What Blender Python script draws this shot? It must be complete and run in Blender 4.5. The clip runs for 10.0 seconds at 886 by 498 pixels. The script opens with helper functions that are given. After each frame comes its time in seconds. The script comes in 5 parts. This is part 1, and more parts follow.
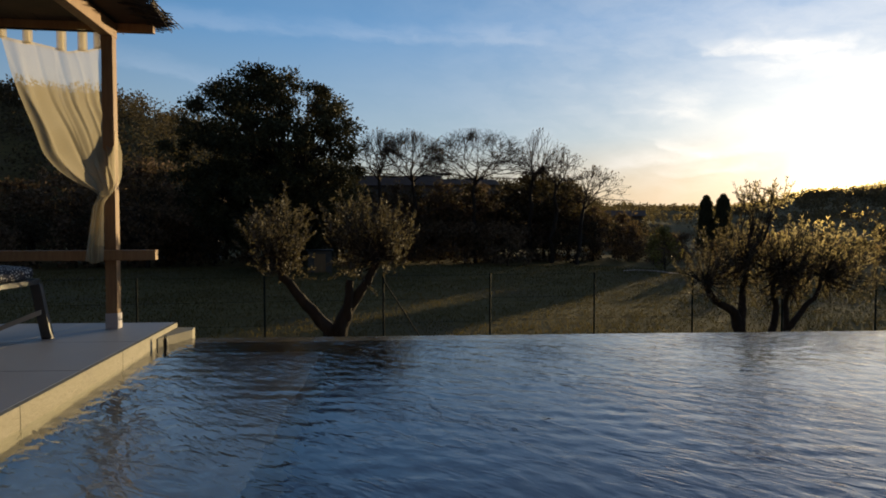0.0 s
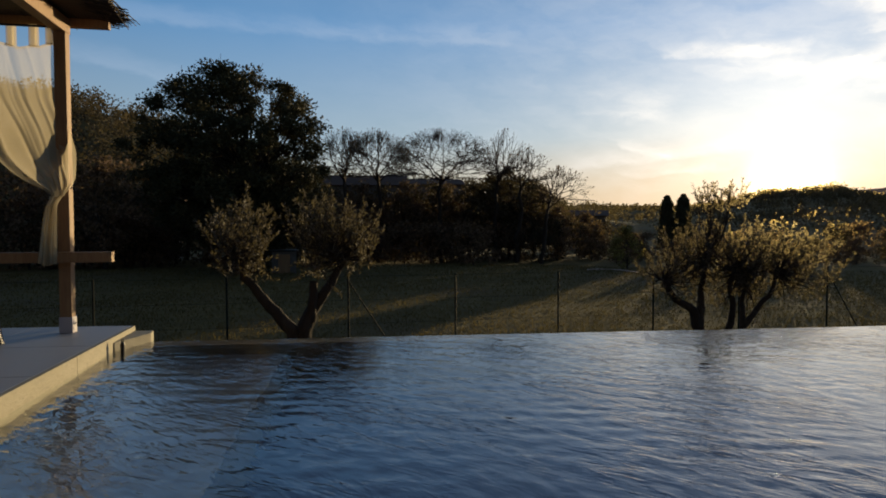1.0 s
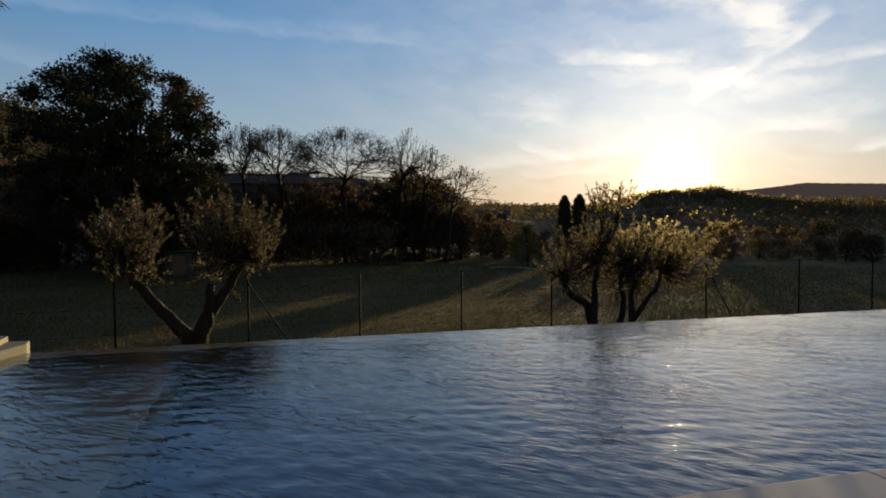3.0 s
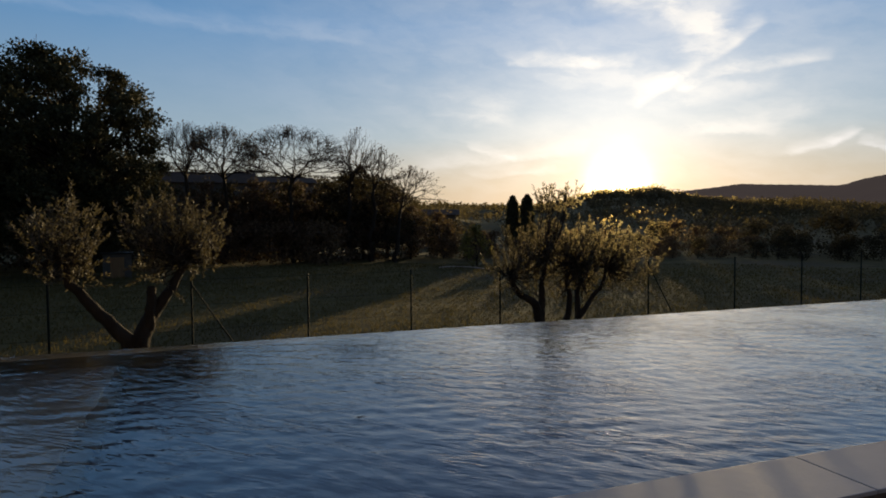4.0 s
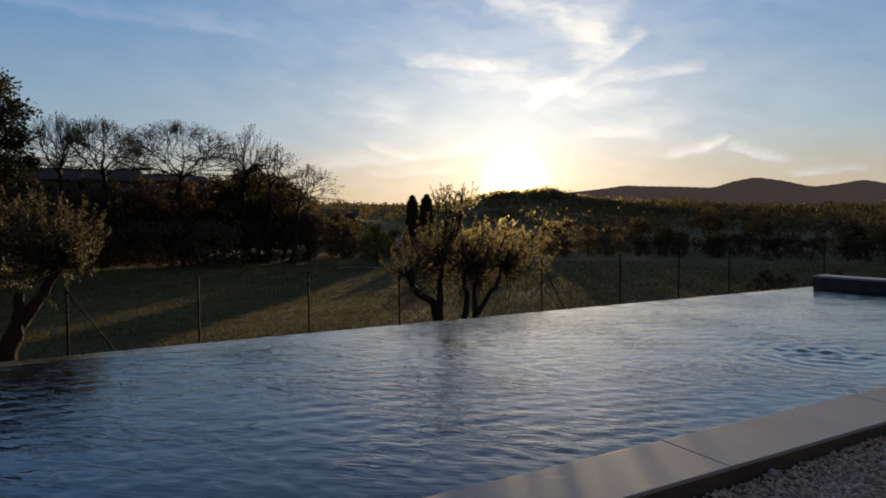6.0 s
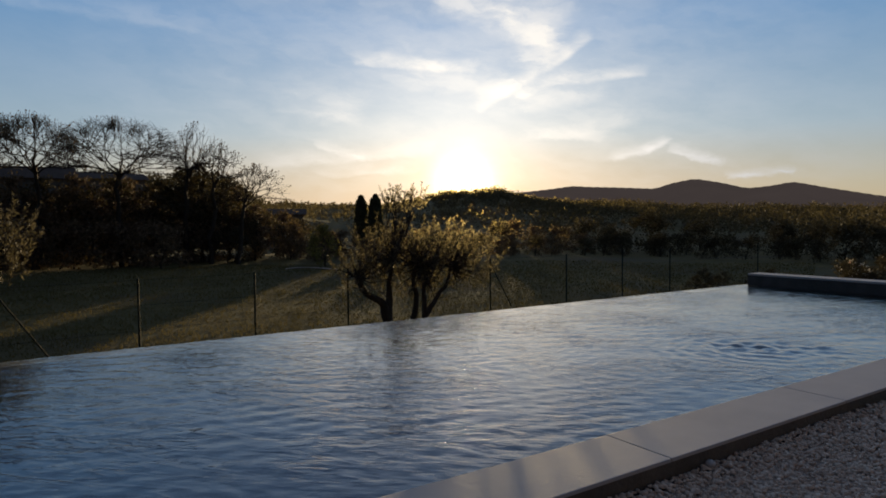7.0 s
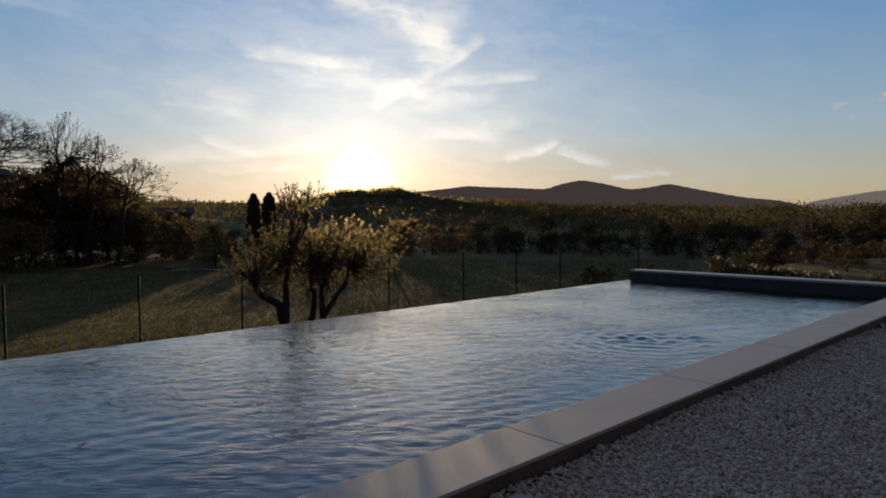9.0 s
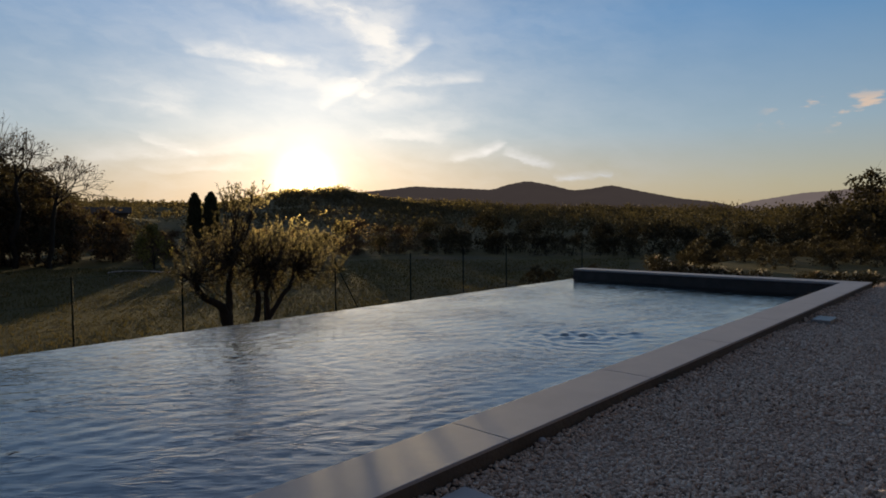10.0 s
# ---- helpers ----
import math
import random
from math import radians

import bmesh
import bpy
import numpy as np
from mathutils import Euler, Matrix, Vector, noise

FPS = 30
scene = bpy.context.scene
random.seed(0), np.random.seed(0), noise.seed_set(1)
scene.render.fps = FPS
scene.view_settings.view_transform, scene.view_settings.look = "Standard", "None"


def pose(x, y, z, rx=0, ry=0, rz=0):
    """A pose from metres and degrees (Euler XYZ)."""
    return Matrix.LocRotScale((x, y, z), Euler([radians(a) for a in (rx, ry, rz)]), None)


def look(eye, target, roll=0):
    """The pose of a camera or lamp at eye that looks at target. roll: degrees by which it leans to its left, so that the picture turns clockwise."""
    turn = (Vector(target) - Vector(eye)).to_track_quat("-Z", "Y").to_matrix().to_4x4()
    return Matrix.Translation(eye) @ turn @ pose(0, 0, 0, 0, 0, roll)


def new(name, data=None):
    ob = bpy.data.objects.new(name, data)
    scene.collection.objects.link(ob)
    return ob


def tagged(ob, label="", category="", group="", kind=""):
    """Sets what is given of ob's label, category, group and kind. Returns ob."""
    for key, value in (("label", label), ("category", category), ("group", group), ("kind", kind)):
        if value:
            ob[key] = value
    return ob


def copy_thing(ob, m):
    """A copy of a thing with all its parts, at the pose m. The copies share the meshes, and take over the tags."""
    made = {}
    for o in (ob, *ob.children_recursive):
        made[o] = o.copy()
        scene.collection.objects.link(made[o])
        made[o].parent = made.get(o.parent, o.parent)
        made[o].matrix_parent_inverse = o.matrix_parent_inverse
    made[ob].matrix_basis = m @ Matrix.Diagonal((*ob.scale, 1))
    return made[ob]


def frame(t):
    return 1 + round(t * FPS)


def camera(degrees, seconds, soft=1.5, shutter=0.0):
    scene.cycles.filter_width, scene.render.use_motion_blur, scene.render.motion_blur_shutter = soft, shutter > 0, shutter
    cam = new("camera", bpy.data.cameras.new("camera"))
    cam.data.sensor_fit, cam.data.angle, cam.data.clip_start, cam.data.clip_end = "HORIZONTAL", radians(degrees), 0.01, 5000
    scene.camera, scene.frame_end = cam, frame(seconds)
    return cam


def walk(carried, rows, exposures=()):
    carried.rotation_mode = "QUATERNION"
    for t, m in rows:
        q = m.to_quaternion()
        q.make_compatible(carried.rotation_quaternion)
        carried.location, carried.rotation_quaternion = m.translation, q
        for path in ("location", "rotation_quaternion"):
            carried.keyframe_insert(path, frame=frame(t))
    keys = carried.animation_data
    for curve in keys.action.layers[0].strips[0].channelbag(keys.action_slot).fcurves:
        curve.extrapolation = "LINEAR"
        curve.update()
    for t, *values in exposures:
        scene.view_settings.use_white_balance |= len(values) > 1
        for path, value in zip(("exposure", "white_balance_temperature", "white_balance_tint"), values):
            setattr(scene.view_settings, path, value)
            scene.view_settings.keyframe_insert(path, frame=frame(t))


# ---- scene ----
cam = camera(70.3, 10.0, soft=1.8)
# seconds, eye x y z, yaw, pitch, roll
ROWS = [
    (0.0, 0.000, -0.000, 0.975, -3.190, -2.042, 0.066),
    (0.5, 0.010, -0.002, 0.980, -4.715, -2.060, 0.095),
    (1.0, 0.017, -0.007, 0.984, -6.269, -2.079, 0.138),
    (1.5, 0.023, -0.013, 0.990, -8.147, -2.105, 0.169),
    (2.0, 0.032, -0.021, 0.993, -10.387, -2.157, 0.209),
    (2.5, 0.035, -0.030, 0.995, -12.616, -2.163, 0.279),
    (3.0, 0.034, -0.040, 0.995, -14.890, -2.183, 0.323),
    (3.5, 0.032, -0.050, 0.994, -17.188, -2.208, 0.356),
    (4.0, 0.033, -0.061, 0.995, -19.490, -2.232, 0.396),
    (4.5, 0.037, -0.071, 0.997, -21.779, -2.247, 0.458),
    (5.0, 0.044, -0.083, 0.999, -24.031, -2.293, 0.502),
    (5.5, 0.053, -0.094, 1.004, -26.245, -2.310, 0.515),
    (6.0, 0.056, -0.102, 1.007, -28.536, -2.325, 0.503),
    (6.5, 0.053, -0.107, 1.009, -30.859, -2.343, 0.486),
    (7.0, 0.048, -0.110, 1.011, -33.170, -2.373, 0.481),
    (7.5, 0.040, -0.111, 1.014, -35.425, -2.419, 0.507),
    (8.0, 0.028, -0.115, 1.019, -37.758, -2.456, 0.475),
    (8.5, 0.014, -0.122, 1.022, -40.173, -2.466, 0.462),
    (9.0, 0.000, -0.131, 1.022, -42.504, -2.533, 0.479),
    (9.5, -0.010, -0.145, 1.019, -44.894, -2.535, 0.472),
    (10.0, -0.016, -0.158, 1.018, -47.290, -2.545, 0.453),
]
walk(cam, [(t, pose(x, y, z, 90 + pitch, roll, yaw)) for t, x, y, z, yaw, pitch, roll in ROWS], [(0.0, 0.24, 6500, 11.5), (1.5, 0.1, 6500, 11.5), (4.5, 0.02, 6500, 12), (10.0, -0.03, 6500, 11.5)])

SUN_AZ, SUN_EL = 35.0, 3.3  # degrees from +y towards +x, and above the horizon
scene.view_settings.exposure = 0.0


def aim(az, el):
    a, e = radians(az), radians(el)
    return Vector((math.sin(a) * math.cos(e), math.cos(a) * math.cos(e), math.sin(e)))


# ---- node helpers ----
def wire(tree, node, **inputs):
    for key, value in inputs.items():
        k = int(key[1:]) if key[0] == "i" and key[1:].isdigit() else key.replace("_", " ")
        if isinstance(value, bpy.types.NodeSocket):
            tree.links.new(value, node.inputs[k])
        else:
            node.inputs[k].default_value = value
    return node


def maths(tree, op, a, b=0.0, c=0.0, clamp=False):
    n = tree.nodes.new("ShaderNodeMath")
    n.operation, n.use_clamp = op, clamp
    wire(tree, n, i0=a, i1=b, i2=c)
    return n.outputs[0]


def mixed(tree, fac, a, b, mode="MIX"):
    n = tree.nodes.new("ShaderNodeMix")
    n.data_type, n.blend_type = "RGBA", mode
    wire(tree, n, i0=fac, i6=a, i7=b)
    return n.outputs[2]


def ramp(tree, fac, stops):
    n = tree.nodes.new("ShaderNodeValToRGB")
    while len(n.color_ramp.elements) < len(stops):
        n.color_ramp.elements.new(0.5)
    for e, (p, c) in zip(n.color_ramp.elements, stops):
        e.position, e.color = p, (*c, 1) if len(c) == 3 else c
    wire(tree, n, i0=fac)
    return n.outputs[0]


def fine(tree, vector, scale, detail=4.0, rough=0.55, distort=0.0):
    n = tree.nodes.new("ShaderNodeTexNoise")
    wire(tree, n, Scale=scale, Detail=detail, Roughness=rough, Distortion=distort)
    if vector is not None:
        tree.links.new(vector, n.inputs["Vector"])
    return n.outputs[0]


def span(tree, value, lo, hi, a=0.0, b=1.0):
    n = tree.nodes.new("ShaderNodeMapRange")
    n.interpolation_type = "SMOOTHSTEP"
    wire(tree, n, i0=value, i1=lo, i2=hi, i3=a, i4=b)
    return n.outputs[0]


# ---- world: evening sky with high cirrus ----
world = bpy.data.worlds.new("evening_sky")
scene.world = world
world.use_nodes = True
wt = world.node_tree
wt.nodes.clear()
sky = wt.nodes.new("ShaderNodeTexSky")
sky.sky_type, sky.sun_disc = "NISHITA", False
sky.sun_elevation, sky.sun_rotation = radians(SUN_EL + 4.0), radians(SUN_AZ)
sky.altitude, sky.air_density, sky.dust_density, sky.ozone_density = 200, 1.0, 0.6, 2.0
coord = wt.nodes.new("ShaderNodeTexCoord").outputs["Generated"]
sep = wt.nodes.new("ShaderNodeSeparateXYZ")
wt.links.new(coord, sep.inputs[0])
dx, dy, dz = sep.outputs
DEG = 180 / math.pi
az = maths(wt, "MULTIPLY", maths(wt, "ARCTAN2", dx, dy), DEG)
el = maths(wt, "MULTIPLY", maths(wt, "ARCSINE", dz), DEG)
dot = wt.nodes.new("ShaderNodeVectorMath")
dot.operation = "DOT_PRODUCT"
wt.links.new(coord, dot.inputs[0])
dot.inputs[1].default_value = aim(SUN_AZ, SUN_EL)
ang = maths(wt, "MULTIPLY", maths(wt, "ARCCOSINE", maths(wt, "MINIMUM", dot.outputs["Value"], 0.99999)), DEG)

# coordinates of the cirrus sheet: azimuth and elevation, gently bent
flat = wt.nodes.new("ShaderNodeCombineXYZ")
wire(wt, flat, i0=az, i1=maths(wt, "MULTIPLY", el, 2.2), i2=0.0)
bend = fine(wt, flat.outputs[0], 0.09, 5.0, 0.6)
bend2 = fine(wt, flat.outputs[0], 0.35, 6.0, 0.62)
azw = maths(wt, "ADD", az, maths(wt, "MULTIPLY_ADD", bend2, 2.8, -1.4))
elw = maths(wt, "ADD", el, maths(wt, "MULTIPLY_ADD", bend2, 1.1, maths(wt, "MULTIPLY_ADD", bend, 1.4, -1.25)))


azc = maths(wt, "MULTIPLY_ADD", bend2, 0.7, maths(wt, "SUBTRACT", az, 0.35))
elc = maths(wt, "ADD", el, maths(wt, "MULTIPLY_ADD", bend2, 0.4, maths(wt, "MULTIPLY_ADD", bend, 1.4, -0.9)))


def streak(a, b, wide, strength, crisp=False, soft_end=0.25):
    """A band of cirrus from a to b (azimuth, elevation), in degrees."""
    ux, uy = b[0] - a[0], b[1] - a[1]
    n2 = ux * ux + uy * uy
    px, py = maths(wt, "SUBTRACT", azc if crisp else azw, a[0]), maths(wt, "SUBTRACT", elc if crisp else elw, a[1])
    t = maths(wt, "DIVIDE", maths(wt, "MULTIPLY_ADD", px, ux, maths(wt, "MULTIPLY", py, uy)), n2)
    tc = maths(wt, "MINIMUM", maths(wt, "MAXIMUM", t, 0.0), 1.0)
    qx = maths(wt, "SUBTRACT", px, maths(wt, "MULTIPLY", tc, ux))
    qy = maths(wt, "SUBTRACT", py, maths(wt, "MULTIPLY", tc, uy))
    d = maths(wt, "SQRT", maths(wt, "MULTIPLY_ADD", qx, qx, maths(wt, "MULTIPLY", qy, qy)))
    # crisp along the lower border, combed out above it
    rise = maths(wt, "MULTIPLY_ADD", py, ux, maths(wt, "MULTIPLY", px, -uy))
    d = maths(wt, "MULTIPLY", d, span(wt, rise, -0.6 * math.sqrt(n2), 0.6 * math.sqrt(n2), 1.35, 0.55))
    body = span(wt, d, wide, 0.0)
    ends = maths(wt, "MULTIPLY", span(wt, t, -0.3, soft_end), span(wt, t, 1.3, 1 - soft_end))
    return maths(wt, "MULTIPLY", maths(wt, "MULTIPLY", body, ends), strength)


STREAKS = [
    ((25.6, 14.1), (36.0, 13.6), 0.62, 0.6, True),
    ((28.9, 13.0), (38.0, 12.2), 2.0, 0.3),
    ((36.5, 10.3), (39.3, 12.1), 1.1, 0.5),
    ((38.6, 11.4), (42.5, 13.3), 0.7, 0.5, True),
    ((42.3, 13.2), (44.5, 14.5), 0.8, 0.5, True),
    ((44.2, 14.3), (46.2, 15.7), 0.75, 0.45, True),
    ((40.6, 13.6), (43.3, 15.6), 2.0, 0.5),
    ((33.0, 19.7), (39.0, 17.3), 2.4, 0.5),
    ((38.0, 18.3), (43.3, 15.8), 2.6, 0.55),
    ((35.0, 21.0), (44.0, 19.8), 2.2, 0.45),
    ((39.8, 11.3), (44.3, 12.4), 0.9, 0.5),
    ((44.0, 12.0), (50.8, 12.5), 0.6, 0.5, True),
    ((38.1, 10.3), (47.0, 11.2), 1.6, 0.35),
    ((40.6, 7.8), (47.0, 7.2), 0.8, 0.4),
    ((48.5, 5.5), (51.3, 5.9), 0.55, 0.5),
    ((51.0, 5.8), (52.7, 6.6), 0.45, 0.6),
    ((53.0, 5.9), (56.9, 4.9), 0.5, 0.5),
    ((44.6, 8.0), (50.3, 8.7), 1.2, 0.3),
    ((19.0, 10.0), (25.4, 9.5), 1.5, 0.35),
    ((21.9, 7.0), (25.8, 5.8), 0.5, 0.4),
    ((18.0, 5.2), (31.9, 6.4), 0.7, 0.35),
    ((21.8, 4.5), (30.9, 4.8), 0.5, 0.3),
    ((57.5, 3.75), (62.0, 3.9), 0.4, 0.6),
    ((-25, 17.0), (12, 16.2), 0.9, 0.22),
    ((-25, 13.3), (-15, 11.9), 0.9, 0.20),
]
cloud = None
for s in STREAKS:
    c = streak(*s)
    cloud = c if cloud is None else maths(wt, "ADD", cloud, c)
# thin veil round the sun and fibres in it
fibre_c = wt.nodes.new("ShaderNodeCombineXYZ")
wire(wt, fibre_c, i0=maths(wt, "MULTIPLY_ADD", elw, -0.9, azw), i1=maths(wt, "MULTIPLY", maths(wt, "MULTIPLY_ADD", azw, 0.25, elw), 3.2), i2=2.0)
fibre = fine(wt, fibre_c.outputs[0], 0.16, 7.0, 0.6)
veil = maths(wt, "MULTIPLY", span(wt, ang, 56.0, 3.0), span(wt, fibre, 0.20, 0.80))
cloud = maths(wt, "MULTIPLY", cloud, span(wt, fibre, 0.30, 0.6, 0.5, 1.05))
cloud = maths(wt, "MINIMUM", maths(wt, "MULTIPLY_ADD", veil, 0.31, cloud), 1.0)
cloud = maths(wt, "MULTIPLY", cloud, span(wt, el, 0.0, 4.0))
# puffs low over the hills, away from the sun
puff_c = wt.nodes.new("ShaderNodeCombineXYZ")
wire(wt, puff_c, i0=az, i1=maths(wt, "MULTIPLY", el, 3.0), i2=7.0)
puff = span(wt, fine(wt, puff_c.outputs[0], 0.3, 5.0, 0.55), 0.52, 0.64)
puff = maths(wt, "MULTIPLY", puff, maths(wt, "MULTIPLY", span(wt, az, 73.0, 78.0), maths(wt, "MULTIPLY", span(wt, el, 6.4, 7.4), span(wt, el, 10.0, 8.6))))

near = maths(wt, "POWER", span(wt, ang, 60.0, 0.0), 2.0)
cirrus = mixed(wt, near, (0.42, 0.52, 0.66, 1), (1.0, 0.93, 0.80, 1))
# clear air: blue aloft, pale green-gold and peach towards the horizon
clear = ramp(wt, maths(wt, "DIVIDE", el, 90.0), [(0.0, (0.50, 0.40, 0.24)), (0.035, (0.46, 0.43, 0.32)), (0.085, (0.31, 0.43, 0.52)), (0.19, (0.10, 0.285, 0.55)), (0.36, (0.085, 0.17, 0.325)), (1.0, (0.18, 0.22, 0.28))])
air = mixed(wt, 1.0, sky.outputs[0], (0.07, 0.07, 0.07, 1), "MULTIPLY")
base = mixed(wt, 0.75, air, clear)
base = mixed(wt, 1.0, base, span(wt, ang, 42.0, 130.0, 1.0, 0.34), "MULTIPLY")
haze = maths(wt, "MULTIPLY", span(wt, el, 8.5, 1.0), span(wt, ang, 45.0, 6.0, 0.0, 0.6))
base = mixed(wt, haze, base, (0.50, 0.375, 0.285, 1))
full_sky = mixed(wt, cloud, base, cirrus)
full_sky = mixed(wt, maths(wt, "MULTIPLY", puff, 0.8), full_sky, (0.75, 0.55, 0.40, 1))
# the low sun shining through the thin cloud: bright aureole
g1 = maths(wt, "MULTIPLY", maths(wt, "EXPONENT", maths(wt, "MULTIPLY", maths(wt, "MULTIPLY", ang, ang), -0.26)), 2.6)
g2 = maths(wt, "MULTIPLY", maths(wt, "EXPONENT", maths(wt, "MULTIPLY", ang, -0.14)), 0.66)
g3 = maths(wt, "MULTIPLY", maths(wt, "EXPONENT", maths(wt, "MULTIPLY", ang, -0.045)), 0.14)
low = span(wt, el, 11.0, 1.0)
tint = mixed(wt, low, (1.0, 0.92, 0.80, 1), (1.0, 0.71, 0.42, 1))
glow = mixed(wt, 1.0, tint, maths(wt, "ADD", g2, g3), "MULTIPLY")
core = mixed(wt, 1.0, (1.0, 0.88, 0.60, 1), g1, "MULTIPLY")
full_sky = mixed(wt, 1.0, full_sky, core, "ADD")
full_sky = mixed(wt, 1.0, full_sky, glow, "ADD")
bg = wt.nodes.new("ShaderNodeBackground")
wire(wt, bg, Color=full_sky, Strength=1.0)
wt.links.new(bg.outputs[0], wt.nodes.new("ShaderNodeOutputWorld").inputs[0])

lamp = bpy.data.lights.new("sun", "SUN")
lamp.energy, lamp.angle, lamp.color = 5.0, radians(0.5), (1.0, 0.75, 0.38)
sun = new("sun", lamp)
sun.matrix_world = look(aim(SUN_AZ, SUN_EL + 0.15) * 100, (0, 0, 0))


# ---- materials ----
def surface(name, colours, scale=8.0, rough=0.7, bump=0.2, bump_scale=None, metal=0.0, island=0.0, per_object=0.0, spots=None, stretch=None, through_light=0.0, spec=0.5, forward=0.0):
    """A grained surface: colours run from dark to light along two scales of noise."""
    m = bpy.data.materials.new(name)
    m.use_nodes = True
    t = m.node_tree
    t.nodes.clear()
    c = t.nodes.new("ShaderNodeTexCoord").outputs["Object"]
    if stretch:
        mp = t.nodes.new("ShaderNodeMapping")
        wire(t, mp, Vector=c, Scale=stretch)
        c = mp.outputs[0]
    big, small = fine(t, c, scale * 0.22, 3.0), fine(t, c, scale, 6.0, 0.62)
    f = maths(t, "MULTIPLY_ADD", small, 0.6, maths(t, "MULTIPLY", big, 0.4))
    if island:
        isl = t.nodes.new("ShaderNodeNewGeometry").outputs["Random Per Island"]
        f = maths(t, "ADD", f, maths(t, "MULTIPLY_ADD", isl, island, -island / 2))
    if per_object:
        rnd = t.nodes.new("ShaderNodeObjectInfo").outputs["Random"]
        f = maths(t, "ADD", f, maths(t, "MULTIPLY_ADD", rnd, per_object, -per_object / 2))
    k = len(colours) - 1
    col = ramp(t, f, [(0.28 + 0.44 * i / max(k, 1), x) for i, x in enumerate(colours)])
    if spots:
        sc, lo, hi, x = spots
        col = mixed(t, span(t, fine(t, c, sc, 4.0, 0.6), lo, hi), col, (*x, 1))
    b = t.nodes.new("ShaderNodeBsdfPrincipled")
    wire(t, b, Base_Color=col, Roughness=maths(t, "MULTIPLY_ADD", small, 0.25, rough - 0.12, clamp=True), Metallic=metal)
    b.inputs["Specular IOR Level"].default_value = spec
    if bump:
        bn = t.nodes.new("ShaderNodeBump")
        wire(t, bn, Strength=bump, Distance=0.02, Height=fine(t, c, bump_scale or scale * 3, 5.0, 0.6))
        t.links.new(bn.outputs[0], b.inputs["Normal"])
    out = t.nodes.new("ShaderNodeOutputMaterial")
    if through_light:
        thin = mixed(t, 0.3, col, (0.42, 0.36, 0.14, 1), "MIX") if through_light < 0.45 else col
        tr = t.nodes.new("ShaderNodeBsdfTranslucent")
        wire(t, tr, Color=thin)
        if forward:  # thin leaves scatter most of what they pass straight on
            fw = t.nodes.new("ShaderNodeBsdfRefraction")
            wire(t, fw, Color=thin, Roughness=0.9, IOR=1.12)
            half = t.nodes.new("ShaderNodeMixShader")
            wire(t, half, i0=forward, i1=tr.outputs[0], i2=fw.outputs[0])
            tr = half
        mx = t.nodes.new("ShaderNodeMixShader")
        wire(t, mx, i0=through_light, i1=b.outputs[0], i2=tr.outputs[0])
        t.links.new(mx.outputs[0], out.inputs[0])
    else:
        t.links.new(b.outputs[0], out.inputs[0])
    return m


M_OAK = surface("oak_leaf", [(0.0312, 0.0329, 0.0171), (0.0594, 0.0577, 0.0281), (0.0969, 0.0875, 0.0438)], 0.8, 0.7, 0, island=0.5, through_light=0.06, spec=0.12)
M_AUTUMN = surface("autumn_leaf", [(0.0868, 0.0521, 0.0332), (0.158, 0.0964, 0.0601), (0.246, 0.154, 0.0948)], 0.8, 0.8, 0, island=0.4, through_light=0.18, spec=0.12, forward=0.3)
M_SHRUB = surface("shrub_leaf", [(0.0378, 0.0269, 0.0159), (0.0656, 0.0478, 0.0298), (0.105, 0.0788, 0.0478)], 0.6, 0.75, 0, island=0.35, through_light=0.14, spec=0.12, forward=0.3)
M_YELLOW = surface("yellow_leaf", [(0.10, 0.08, 0.02), (0.18, 0.15, 0.04), (0.26, 0.22, 0.06)], 0.8, 0.65, 0, island=0.6, through_light=0.3, spec=0.12, forward=0.3)
M_OLIVE = surface("olive_leaf", [(0.045, 0.037, 0.031), (0.082, 0.068, 0.056), (0.14, 0.117, 0.097)], 2.0, 0.65, 0, island=0.7, through_light=0.3, spec=0.2, forward=0.1)
M_CYPRESS = surface("cypress_leaf", [(0.0546, 0.0562, 0.0312), (0.0936, 0.0905, 0.0515), (0.14, 0.128, 0.0749)], 1.0, 0.7, 0, island=0.5, through_light=0.08, spec=0.12, forward=0.3)
M_BARK = surface("bark", [(0.0187, 0.0144, 0.0115), (0.0403, 0.0317, 0.0252), (0.072, 0.0576, 0.0454)], 9.0, 0.9, 0.9, 22, stretch=(1, 1, 0.3), spec=0.2)
M_TWIG = surface("twig_bark", [(0.028, 0.02, 0.016), (0.05, 0.036, 0.028), (0.075, 0.056, 0.044)], 5.0, 0.85, 0.2, spec=0.15)
M_WOODS = surface("far_woods", [(0.0413, 0.0298, 0.0195), (0.0688, 0.0517, 0.0344), (0.11, 0.0833, 0.0551)], 0.05, 0.8, 0, island=0.4, through_light=0.24, spec=0.12, forward=0.3)
M_GRASS = surface("grass_blade", [(0.0612, 0.0452, 0.0162), (0.102, 0.0753, 0.0279), (0.167, 0.117, 0.0504)], 0.35, 0.75, 0, island=0.25, through_light=0.3, spec=0.12)
M_FIELD = surface("field_turf", [(0.0665, 0.0523, 0.0202), (0.113, 0.0872, 0.0341), (0.172, 0.129, 0.0569)], 1.6, 0.95, 0.8, 9.0, spots=(0.12, 0.5, 0.68, (0.10, 0.075, 0.04)), spec=0.1)
M_COPING = surface("pale_coping_stone", [(0.41, 0.37, 0.375), (0.47, 0.43, 0.435), (0.53, 0.485, 0.49)], 5.0, 0.68, 0.06, 60, per_object=0.12)
